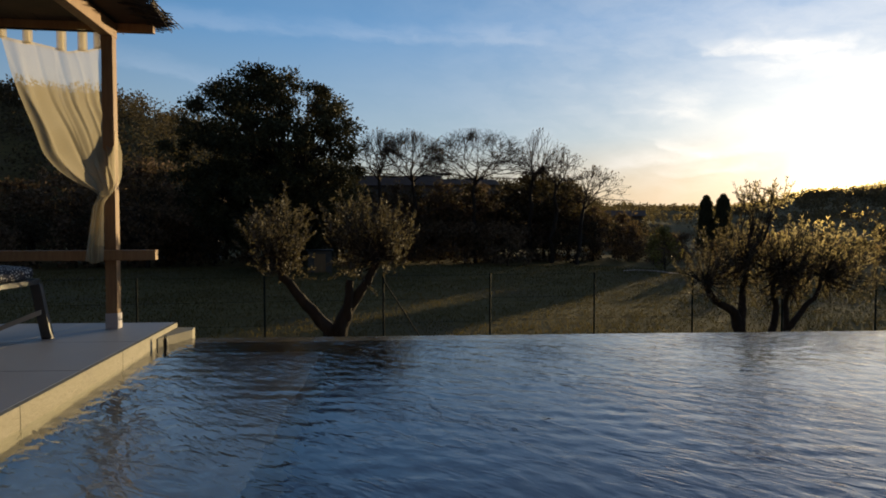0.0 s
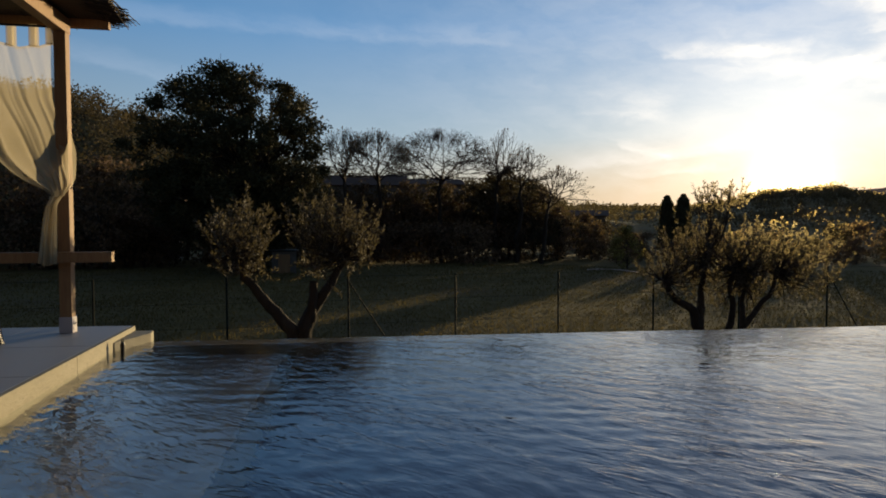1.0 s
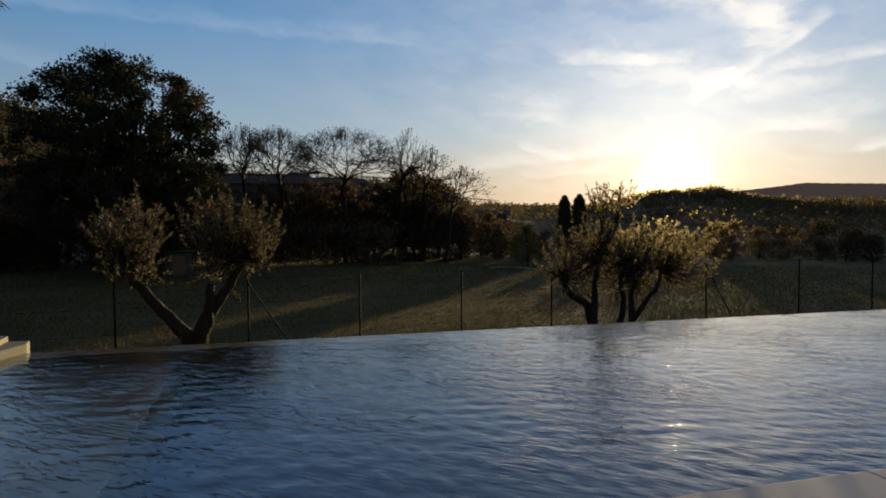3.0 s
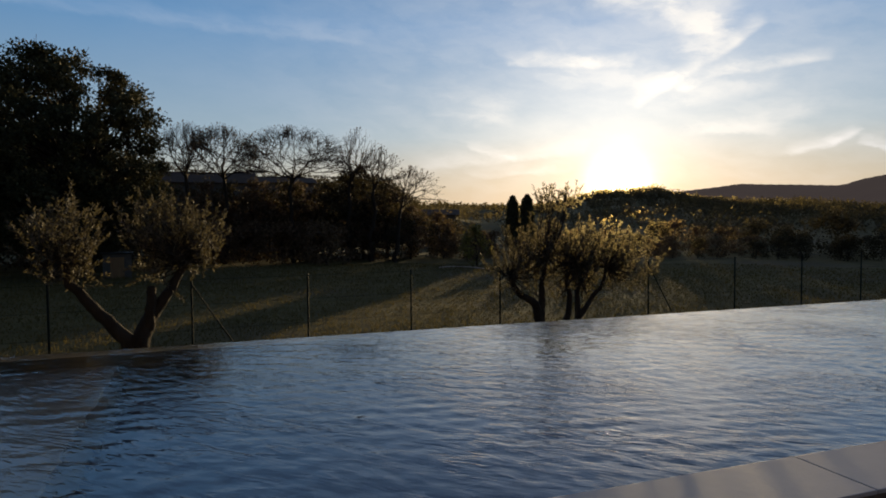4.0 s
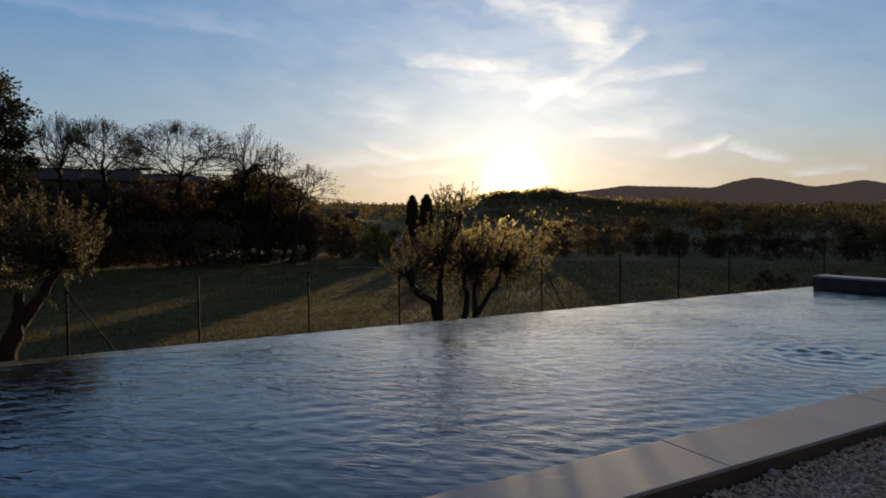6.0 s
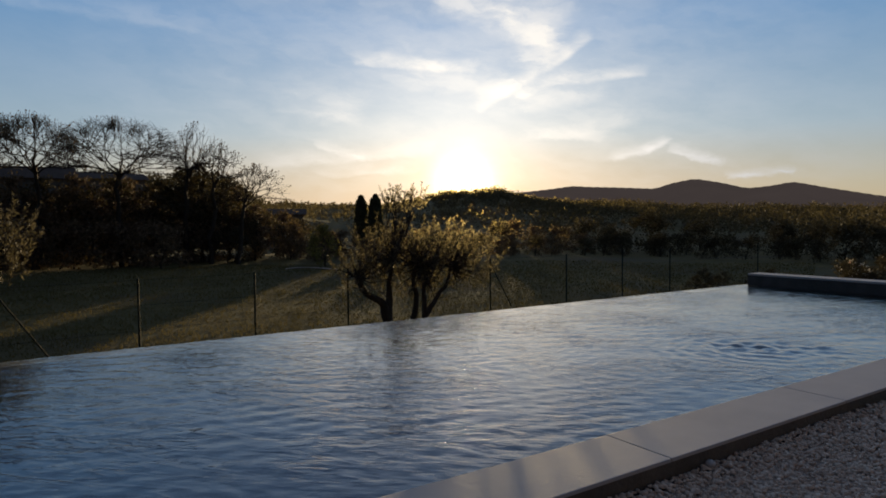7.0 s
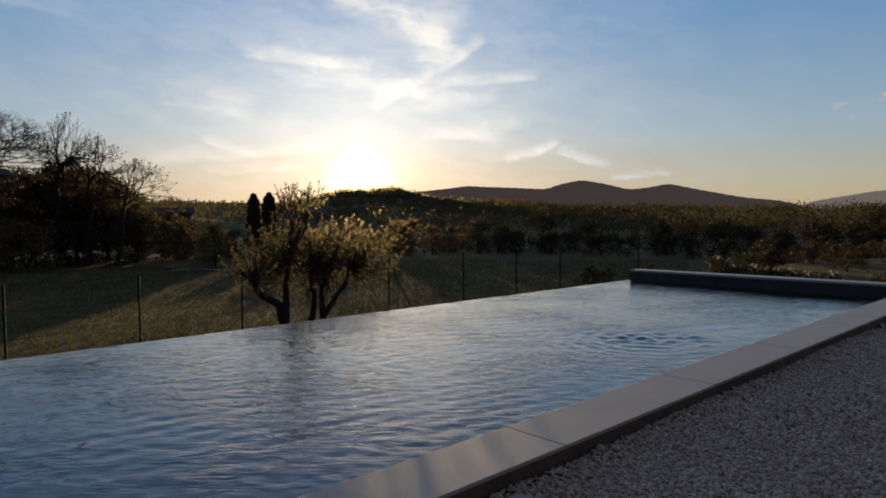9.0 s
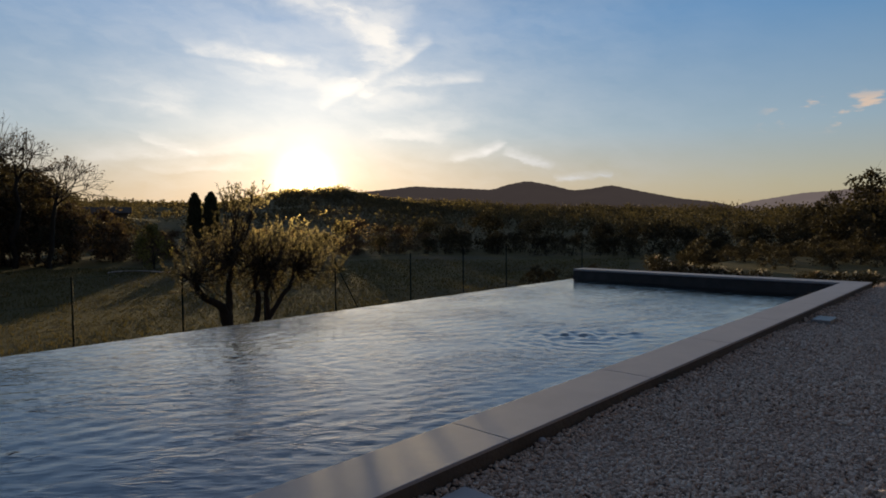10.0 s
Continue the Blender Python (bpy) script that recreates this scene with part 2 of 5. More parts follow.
M_DECKTILE = surface("deck_tile", [(0.27, 0.255, 0.25), (0.315, 0.30, 0.295), (0.36, 0.345, 0.335)], 3.0, 0.5, 0.05, 70, per_object=0.1)
M_TRAVERTINE = surface("travertine_face", [(0.188, 0.167, 0.116), (0.265, 0.236, 0.162), (0.325, 0.291, 0.214)], 7.0, 0.75, 0.25, 26, per_object=0.1, stretch=(1, 1, 2.2), spots=(16, 0.62, 0.72, (0.19, 0.16, 0.11)))
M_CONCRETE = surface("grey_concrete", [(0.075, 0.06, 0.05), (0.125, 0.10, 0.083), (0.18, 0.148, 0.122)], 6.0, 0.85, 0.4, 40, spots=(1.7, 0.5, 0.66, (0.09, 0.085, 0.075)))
# the water's dimming by depth is put into colour: liner dark blue, ledge paler
M_LINER = surface("pool_render", [(0.052, 0.098, 0.185), (0.068, 0.125, 0.23), (0.088, 0.15, 0.265)], 4.0, 0.7, 0.1, 30)
M_LEDGE = surface("shallow_ledge_tone", [(0.2, 0.198, 0.205), (0.24, 0.238, 0.246), (0.285, 0.282, 0.29)], 5.0, 0.7, 0.1, 30)
M_DRY = surface("dry_grass_blade", [(0.10, 0.075, 0.035), (0.18, 0.14, 0.065), (0.28, 0.22, 0.11)], 0.6, 0.8, 0, island=0.5, through_light=0.25, spec=0.12)
M_GRAVEL_BED = surface("gravel_bed", [(0.30, 0.22, 0.185), (0.44, 0.335, 0.285), (0.56, 0.44, 0.38)], 42.0, 0.9, 1.0, 55)
M_STONE = surface("gravel_stone", [(0.52, 0.365, 0.285), (0.69, 0.505, 0.405), (0.80, 0.63, 0.52)], 30.0, 0.85, 0.2, island=0.5)
M_WOOD = surface("pergola_wood", [(0.19, 0.098, 0.046), (0.29, 0.158, 0.07), (0.38, 0.225, 0.10)], 9.0, 0.65, 0.25, 40, stretch=(6, 6, 0.7), per_object=0.15)
M_REED = surface("dry_reed", [(0.025, 0.018, 0.013), (0.05, 0.036, 0.025), (0.09, 0.066, 0.045)], 6.0, 0.85, 0.1, island=0.7)
M_IRON = surface("dark_metal", [(0.02, 0.02, 0.021), (0.035, 0.034, 0.034), (0.055, 0.05, 0.048)], 20.0, 0.5, 0.1, metal=0.7)
M_FENCE = surface("fence_green_metal", [(0.008, 0.011, 0.009), (0.014, 0.018, 0.015), (0.022, 0.025, 0.021)], 20.0, 0.8, 0.05, spec=0.15)
M_ANTHRACITE = surface("anthracite_frame", [(0.03, 0.031, 0.035), (0.045, 0.047, 0.052), (0.06, 0.062, 0.068)], 30.0, 0.45, 0.05)
M_WALL = surface("house_render", [(0.42, 0.37, 0.31), (0.52, 0.47, 0.40), (0.60, 0.55, 0.48)], 2.0, 0.9, 0.2)
# house render darkened, so that the backlit silhouette is in the wall colour
M_HOUSE = surface("silhouette_house_wall", [(0.10, 0.082, 0.07), (0.15, 0.125, 0.107), (0.20, 0.17, 0.148)], 2.0, 0.9, 0.3)
M_DARKSTONE = surface("dark_wall_stone", [(0.048, 0.042, 0.039), (0.0825, 0.072, 0.0675), (0.128, 0.112, 0.105)], 6.0, 0.8, 0.5, 30, spots=(1.7, 0.5, 0.66, (0.07, 0.062, 0.056)))
M_TILE = surface("roof_tile", [(0.048, 0.027, 0.0198), (0.078, 0.045, 0.033), (0.108, 0.066, 0.048)], 3.0, 0.9, 0.5, 8, spec=0.2)
M_SKY_BLOCKER = surface("dark_sky_blocker", [(0.035, 0.028, 0.022), (0.06, 0.048, 0.038), (0.09, 0.07, 0.055)], 3.0, 0.85, 0.3, stretch=(1, 1, 0.2))
M_GLASSDARK = surface("dark_window", [(0.02, 0.022, 0.025), (0.03, 0.032, 0.036)], 2.0, 0.15, 0)
M_PETAL = surface("pale_petal", [(0.45, 0.25, 0.20), (0.60, 0.50, 0.36), (0.75, 0.70, 0.55)], 3.0, 0.6, 0, island=0.9, through_light=0.45)


def cloth():
    m = bpy.data.materials.new("sheer_voile")
    m.use_nodes = True
    t = m.node_tree
    t.nodes.clear()
    c = t.nodes.new("ShaderNodeTexCoord").outputs["Object"]
    weave = fine(t, c, 260.0, 2.0, 0.5)
    col = mixed(t, fine(t, c, 5.0, 4.0), (0.60, 0.53, 0.38, 1), (0.68, 0.61, 0.46, 1))
    d = t.nodes.new("ShaderNodeBsdfDiffuse")
    tl = t.nodes.new("ShaderNodeBsdfTranslucent")
    tp = t.nodes.new("ShaderNodeBsdfTransparent")
    wire(t, d, Color=col)
    wire(t, tl, Color=col)
    a = t.nodes.new("ShaderNodeMixShader")
    wire(t, a, i0=0.68, i1=d.outputs[0], i2=tl.outputs[0])
    b = t.nodes.new("ShaderNodeMixShader")
    wire(t, b, i0=maths(t, "MULTIPLY_ADD", weave, 0.2, 0.38), i1=tp.outputs[0], i2=a.outputs[0])
    t.links.new(b.outputs[0], t.nodes.new("ShaderNodeOutputMaterial").inputs[0])
    return m


M_VOILE = cloth()


def water_material():
    m = bpy.data.materials.new("pool_water")
    m.use_nodes = True
    t = m.node_tree
    b = t.nodes["Principled BSDF"]
    wire(t, b, Base_Color=(0.80, 0.92, 1.0, 1), Roughness=0.0, IOR=1.333, Transmission_Weight=1.0)
    c = t.nodes.new("ShaderNodeTexCoord").outputs["Object"]
    turn = t.nodes.new("ShaderNodeMapping")
    wire(t, turn, Vector=c, Rotation=(0, 0, radians(-48)))
    mp = t.nodes.new("ShaderNodeMapping")
    wire(t, mp, Vector=turn.outputs[0], Scale=(1.0, 0.3, 1.0))
    # long thin crests over a finer chop
    crest = fine(t, mp.outputs[0], 9.5, 2.0, 0.5, 1.6)
    crest = maths(t, "SUBTRACT", 1.0, maths(t, "ABSOLUTE", maths(t, "MULTIPLY_ADD", crest, 4.5, -2.25)), clamp=True)
    crest = maths(t, "POWER", crest, 1.5)
    h = maths(t, "MULTIPLY_ADD", fine(t, mp.outputs[0], 17.0, 1.5, 0.5, 1.2), 0.62, maths(t, "MULTIPLY", crest, 0.27))
    bn = t.nodes.new("ShaderNodeBump")
    patch = span(t, fine(t, c, 0.9, 3.0, 0.6, 0.4), 0.42, 0.60, 0.4, 1.0)
    wire(t, bn, Strength=0.44, Distance=0.0145, Height=maths(t, "MULTIPLY", h, patch))
    t.links.new(bn.outputs[0], b.inputs["Normal"])
    # an added clear second gloss that strengthens the sky's reflection
    wire(t, b, Coat_Weight=0.42, Coat_IOR=1.5, Coat_Roughness=0.0, Coat_Normal=bn.outputs[0])
    return m


M_WATER = water_material()


def pattern_cloth():
    m = surface("speckled_fabric", [(0.02, 0.02, 0.025), (0.03, 0.03, 0.035)], 20.0, 0.9, 0.1)
    t = m.node_tree
    c = t.nodes.new("ShaderNodeTexCoord").outputs["Object"]
    v = t.nodes.new("ShaderNodeTexVoronoi")
    wire(t, v, Vector=c, Scale=55.0)
    b = [n for n in t.nodes if n.type == "BSDF_PRINCIPLED"][0]
    t.links.new(mixed(t, span(t, v.outputs["Distance"], 0.25, 0.42), (0.62, 0.60, 0.56, 1), (0.03, 0.03, 0.04, 1)), b.inputs["Base Color"])
    return m


M_SPECKLE = pattern_cloth()


# ---- mesh helpers ----
def link(name, me, material, parent=None, label="", smooth=False):
    me.materials.append(material)
    if smooth:
        me.polygons.foreach_set("use_smooth", [True] * len(me.polygons))
    ob = new(name, me)
    if parent is not None:
        ob.parent = parent
    return tagged(ob, label)


def part(name, bm, material, parent=None, label="", smooth=False):
    me = bpy.data.meshes.new(name)
    bm.to_mesh(me)
    bm.free()
    return link(name, me, material, parent, label, smooth)


def quick(name, verts, quads):
    """A mesh of quads (or triangles) from arrays."""
    verts, quads = np.asarray(verts, np.float32), np.asarray(quads, np.int32)
    me = bpy.data.meshes.new(name)
    n, k = quads.shape
    me.vertices.add(len(verts))
    me.vertices.foreach_set("co", verts.ravel())
    me.loops.add(n * k)
    me.loops.foreach_set("vertex_index", quads.ravel())
    me.polygons.add(n)
    me.polygons.foreach_set("loop_start", np.arange(n, dtype=np.int32) * k)
    me.update(calc_edges=True)
    return me


def thing(name, label, category, group="", at=(0, 0, 0), kind=""):
    ob = tagged(new(name), label, category, group, kind)
    ob.matrix_basis = pose(*at)
    return ob


def box(lo, hi, bevel=0.0, m=None):
    bm = bmesh.new()
    bmesh.ops.create_cube(bm, size=1.0)
    size, mid = [h - l for l, h in zip(lo, hi)], [(h + l) / 2 for l, h in zip(lo, hi)]
    bmesh.ops.transform(bm, matrix=Matrix.Translation(mid) @ Matrix.Diagonal((*size, 1)), verts=bm.verts)
    if bevel:
        bmesh.ops.bevel(bm, geom=list(bm.edges), offset=bevel, segments=2, affect="EDGES", profile=0.6)
    if m is not None:
        bmesh.ops.transform(bm, matrix=m, verts=bm.verts)
    return bm


def rod(a, b, r, r2=None, sides=12, bevel=0.0):
    a, b = Vector(a), Vector(b)
    bm = bmesh.new()
    bmesh.ops.create_cone(bm, cap_ends=True, segments=sides, radius1=r, radius2=r if r2 is None else r2, depth=(b - a).length)
    bmesh.ops.transform(bm, matrix=Matrix.Translation((a + b) / 2) @ (b - a).to_track_quat("Z", "Y").to_matrix().to_4x4(), verts=bm.verts)
    return bm


def frames_of(d):
    """Two unit vectors square to each row of d."""
    ref = np.where(np.abs(d[:, 2:3]) < 0.9, [[0.0, 0.0, 1.0]], [[1.0, 0.0, 0.0]])
    u = np.cross(d, ref)
    u /= np.linalg.norm(u, axis=1, keepdims=True) + 1e-9
    return u, np.cross(d, u)


def tubes(segs, sides):
    """Verts and quads of tapered tubes; rows of segs: start, end, radius, radius."""
    s = np.asarray(segs, float)
    a, b, r0, r1 = s[:, 0:3], s[:, 3:6], s[:, 6:7], s[:, 7:8]
    d = b - a
    d /= np.linalg.norm(d, axis=1, keepdims=True) + 1e-9
    a, b = a - d * r0 * 0.35, b + d * r1 * 0.35  # overlap at the bends
    u, v = frames_of(d)
    n = len(s)
    verts = np.empty((n, 2, sides, 3))
    for k in range(sides):
        c, w = math.cos(2 * math.pi * k / sides), math.sin(2 * math.pi * k / sides)
        ring = u * c + v * w
        verts[:, 0, k], verts[:, 1, k] = a + ring * r0, b + ring * r1
    k = np.arange(sides)
    q = np.stack([k, (k + 1) % sides, (k + 1) % sides + sides, k + sides], -1)
    quads = (np.arange(n)[:, None, None] * 2 * sides + q[None]).reshape(-1, 4)
    return verts.reshape(-1, 3), quads


def leaves(rng, at, along, length, width, jitter=0.8, flat_bias=0.0):
    """Pointed leaves of four corners, each folded a little along its rib."""
    n = len(at)
    d = along + rng.normal(0, jitter, (n, 3))
    d /= np.linalg.norm(d, axis=1, keepdims=True) + 1e-9
    side = rng.normal(0, 1, (n, 3))
    side -= d * np.sum(side * d, axis=1, keepdims=True)
    side /= np.linalg.norm(side, axis=1, keepdims=True) + 1e-9
    up = np.cross(d, side)
    s = rng.uniform(0.6, 1.3, (n, 1))
    L, W = length * s, width * s
    v = np.stack([at, at + d * L * 0.45 + side * W * 0.5 + up * W * 0.15, at + d * L, at + d * L * 0.45 - side * W * 0.5 + up * W * 0.15], 1)
    return v.reshape(-1, 3), np.arange(4 * n).reshape(-1, 4)


# ---- ground: one sheet, with the valley, the wooded hills and the far ridge ----
HILL_AZ = [-180, -60, -45, -31, -23, -14, -5, 4, 9, 12.6, 15, 17.5, 21, 28, 31, 33, 35, 38, 41, 45, 52, 58, 64, 70, 75, 80, 84, 95, 130, 180]
HILL_EL = [2, 6, 9.9, 10.4, 10.2, 7.5, 4.6, 4.0, 3.9, 4.2, 3.4, 2.1, 1.7, 1.6, 2.2, 2.65, 2.8, 2.85, 2.3, 1.8, 1.6, 1.35, 1.05, 0.9, 0.9, 1.2, 2.4, 3, 2, 2]
HILL_R = [150, 150, 150, 150, 150, 170, 190, 190, 180, 170, 200, 320, 800, 850, 760, 720, 700, 690, 600, 480, 460, 440, 420, 380, 330, 260, 150, 140, 150, 150]


def step01(x, lo, hi):
    t = np.clip((x - lo) / (hi - lo), 0, 1)
    return t * t * (3 - 2 * t)


def land(x, y):
    """The ground's height."""
    x, y = np.asarray(x, float), np.asarray(y, float)
    r, a = np.hypot(x, y), np.degrees(np.arctan2(x, y))
    R, E = np.interp(a, HILL_AZ, HILL_R), np.interp(a, HILL_AZ, HILL_EL)
    top = 1.0 + R * np.tan(np.radians(E)) - 4.0 * step01(R, 100, 300) - 2.0
    up = step01(r, np.minimum(60, R * 0.4), R)
    z = -1.4 + up * (top + 1.4) - step01(r, R * 1.1, R * 2.2) * np.maximum(top, 0) * 0.8
    z = z + 0.10 * np.sin(x * 0.31 + 1.3 * np.sin(y * 0.17)) * np.sin(y * 0.23 + 0.6) * step01(r, 12, 25)
    z = z + step01(r, 60, 200) * (1.6 * np.sin(x * 0.043 + 2) * np.sin(y * 0.051 + 1) + 0.8 * np.sin(x * 0.11) * np.sin(y * 0.13))
    bed = step01(x, 8.6, 10.0) * step01(y, 9.0, 5.5) * step01(x, 34, 20)
    under = step01(y, 5.5, 4.5) * step01(np.abs(x), 12.5, 11.5)
    return z * (1 - bed) + bed * (-0.12) - under * 0.9 * (1 - bed)


def make_ground():
    nr, na = 170, 600
    rr = np.concatenate([[0.0], 1.5 * (4200 / 1.5) ** (np.arange(nr) / (nr - 1))])
    aa = np.linspace(-math.pi, math.pi, na, endpoint=False)
    R, A = np.meshgrid(rr, aa, indexing="ij")
    x, y = R * np.sin(A), R * np.cos(A)
    v = np.stack([x, y, land(x, y)], -1).reshape(-1, 3)
    i, j = np.meshgrid(np.arange(nr), np.arange(na), indexing="ij")
    q = np.stack([i * na + j, (i + 1) * na + j, (i + 1) * na + (j + 1) % na, i * na + (j + 1) % na], -1).reshape(-1, 4)
    q = q[:, ::-1]
    g = link("ground", quick("ground", v, q), M_FIELD, None, "rough grass field running down to wooded hills", True)
    tagged(g, category="ground", kind="structure")


make_ground()


# ---- far mountains, three kilometres off ----
def mountains():
    m = bpy.data.materials.new("far_mountain_haze_glow")
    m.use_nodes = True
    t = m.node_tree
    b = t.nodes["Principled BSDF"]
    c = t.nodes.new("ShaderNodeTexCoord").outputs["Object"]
    # haze light is put into emission; the black slopes take no sun
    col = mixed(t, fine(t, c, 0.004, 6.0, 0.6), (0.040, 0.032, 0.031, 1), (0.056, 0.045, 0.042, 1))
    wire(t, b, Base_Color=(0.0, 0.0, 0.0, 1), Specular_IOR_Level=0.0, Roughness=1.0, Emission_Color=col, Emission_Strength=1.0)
    # the eastern ridge glows more, to look paler
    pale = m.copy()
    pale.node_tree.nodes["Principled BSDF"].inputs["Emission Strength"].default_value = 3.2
    for name, dist, prof in (
        ("backdrop_mountains", 3600, [(28, 1.2), (33, 1.9), (38, 2.55), (40.4, 2.7), (43, 2.95), (44.8, 3.18), (46, 3.08), (49, 2.95), (51.8, 2.78), (53, 3.2), (54.9, 3.55), (57, 3.15), (58.9, 2.62), (60.6, 2.76), (62.2, 3.05), (64.5, 2.5), (68, 1.75), (70.5, 1.45), (72, 1.1), (72.5, 0.6)]),
        ("backdrop_mountains_east", 4100, [(71.5, 0.8), (73, 1.35), (75.5, 1.75), (77, 2.0), (79, 2.1), (81, 2.3), (84, 1.9), (90, 1.0)]),
    ):
        pa, pe = zip(*prof)
        az_ = np.arange(pa[0], pa[-1] + 0.01, 0.12)
        el_ = np.interp(az_, pa, pe)
        ker = np.ones(9) / 9
        el_ = np.convolve(np.pad(el_, 4, mode="edge"), ker, "valid") + 0.012 * np.sin(az_ * 9.0) + 0.008 * np.sin(az_ * 23.0 + 1)
        rows_ = 8
        v = []
        for k in range(rows_ + 1):
            u = k / rows_
            d = dist * (0.72 + 0.28 * u)
            e = -1.0 + (el_ + 1.0) * u ** 0.8
            v.append(np.stack([d * np.sin(np.radians(az_)), d * np.cos(np.radians(az_)), 1 + d * np.tan(np.radians(e))], -1))
        v = np.stack(v)
        n = len(az_)
        i, j = np.meshgrid(np.arange(rows_), np.arange(n - 1), indexing="ij")
        q = np.stack([i * n + j, (i + 1) * n + j, (i + 1) * n + j + 1, i * n + j + 1], -1).reshape(-1, 4)
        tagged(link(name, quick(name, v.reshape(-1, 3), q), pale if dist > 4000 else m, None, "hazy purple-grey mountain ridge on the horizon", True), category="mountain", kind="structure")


mountains()

# ---- pool ----
EDGE_Y, IN_Y, OUT_Y, WALL_X, COP_Z = 5.60, 1.58, 1.28, 9.50, 0.176
DECK_Z = 0.167
BACK_Y = 5.43


def deck_x(y):
    """The deck's edge along the pool, a few degrees off square."""
    return -1.53 - 0.0785 * y


def pool_shell():
    pool = thing("pool", "infinity pool shell in blue-grey render with a shallow ledge", "pool", kind="structure")
    part("pool_floor", box((-2.6, 1.2, -1.55), (9.8, 5.8, -1.35)), M_LINER, pool)
    part("pool_wall", box((-2.6, 1.45, -1.35), (9.6, IN_Y, 0.05)), M_LINER, pool)
    part("pool_wall", box((WALL_X, IN_Y, -1.35), (9.75, 5.8, -0.1)), M_LINER, pool)
    part("pool_ledge", box((-2.6, IN_Y, -1.35), (-0.72, 5.42, -0.42), 0.02), M_LEDGE, pool, "shallow ledge under the water")
    part("overflow_wall", box((-2.6, 5.40, -1.35), (WALL_X + 0.02, EDGE_Y - 0.004, -0.016)), M_CONCRETE, pool, "thin overflow wall, wet and level with the water")
    part("overflow_face", box((-2.6, EDGE_Y - 0.004, -2.4), (WALL_X + 0.3, EDGE_Y + 0.02, -0.03)), M_CONCRETE, pool)


pool_shell()


def water():
    nx, ny = 640, 226
    x = np.linspace(-2.3, WALL_X, nx)
    y = np.linspace(IN_Y, EDGE_Y, ny)
    X, Y = np.meshgrid(x, y, indexing="ij")
    rng = np.random.default_rng(3)
    Z = np.zeros_like(X)
    for k in range(46):
        short = k < 36
        lam = 0.065 * (0.26 / 0.065) ** rng.random() if short else rng.uniform(0.35, 1.0)
        th = radians(rng.normal(48, 38 if short else 50))
        kx, ky = math.cos(th) * 2 * math.pi / lam, math.sin(th) * 2 * math.pi / lam
        ph = rng.uniform(0, 6.28)
        env = 0.5 + 0.5 * np.sin(X * rng.uniform(0.5, 2.2) + Y * rng.uniform(0.5, 2.2) + ph * 2)
        env = env ** 3 if short else env
        Z += (0.0029 if short else 0.0004) * lam * env * np.sin(kx * X + ky * Y + ph + 0.9 * np.sin(Y * 2.1 + X * 1.3 + k))
    for jx, jy, amp, lam in ((4.88, 2.6, 0.0058, 0.14), (3.25, 2.68, 0.0009, 0.10), (8.6, 2.5, 0.0013, 0.12), (1.2, 3.0, 0.0006, 0.11)):
        r = np.hypot(X - jx, (Y - jy))
        Z += amp * np.exp(-r / 0.48) * np.sin(2 * math.pi * r / lam + 1.3 * np.sin(2 * np.arctan2(Y - jy, X - jx) + jx) + 0.8 * np.sin(9 * X + 5 * np.sin(4 * Y))) * (0.62 + 0.38 * np.cos(np.arctan2(Y - jy, X - jx) - 2.6))
        boil = np.exp(-(((X - jx) * 0.7 + (Y - jy) * 0.5) ** 2 + (Y - jy) ** 2) / 0.10)
        for k in range(14):
            th, lam2 = rng.uniform(0, 6.283), rng.uniform(0.12, 0.4)
            Z += amp * 0.3 * boil * np.sin((np.cos(th) * X + np.sin(th) * Y) * 6.283 / lam2 + rng.uniform(0, 6.283) + 2.2 * np.sin(9 * X + 4 * Y + k))
    calm = step01(Y, EDGE_Y, EDGE_Y - 0.28)
    Z *= 0.06 + 0.94 * calm
    v = np.stack([X, Y, Z], -1).reshape(-1, 3)
    i, j = np.meshgrid(np.arange(nx - 1), np.arange(ny - 1), indexing="ij")
    q = np.stack([i * ny + j, (i + 1) * ny + j, (i + 1) * ny + j + 1, i * ny + j + 1], -1).reshape(-1, 4)
    w = link("water", quick("water", v, q), M_WATER, None, "rippled pool water mirroring the evening sky", True)
    w.visible_shadow = False
    tagged(w, category="water", kind="structure")


water()


# ---- gravel terrace, coping, end wall ----
GRAVEL_Z = 0.094


def gravel_top(y):
    """The gravel falls gently away from the coping."""
    return GRAVEL_Z - 0.022 * np.clip(OUT_Y - y, 0, 1.88)


terrace = thing("gravel_terrace", "pale crushed gravel terrace beside the pool", "gravel", kind="structure")
bed_box = box((-12.0, -12.0, -1.2), (10.6, OUT_Y - 0.02, GRAVEL_Z))
bmesh.ops.bisect_plane(bed_box, geom=bed_box.verts[:] + bed_box.edges[:] + bed_box.faces[:], plane_co=(0, -0.6, 0), plane_no=(0, 1, 0))
for w in bed_box.verts:
    if w.co.z > 0:
        w.co.z = gravel_top(w.co.y)
part("gravel_base", bed_box, M_GRAVEL_BED, terrace)

coping = thing("coping", "pale grey stone coping slabs along the pool", "coping", kind="structure")
# kerb runs up behind thin slabs: its dark colour stands for their shaded side
part("kerb", box((-1.73, OUT_Y + 0.003, -1.3), (9.80, IN_Y - 0.012, COP_Z - 0.014)), M_CONCRETE, coping, "rough concrete kerb under the slabs, its dark tone also standing for their shaded edge")
joint_x = [-1.735, -0.60, 0.655, 1.91, 3.175, 4.43, 5.69, 6.95, 8.21, 9.47]
for a, b in zip(joint_x, joint_x[1:]):
    part("slab", box((a + 0.0022, OUT_Y, COP_Z - 0.014), (b - 0.0022, IN_Y, COP_Z), 0.003), M_COPING, coping)
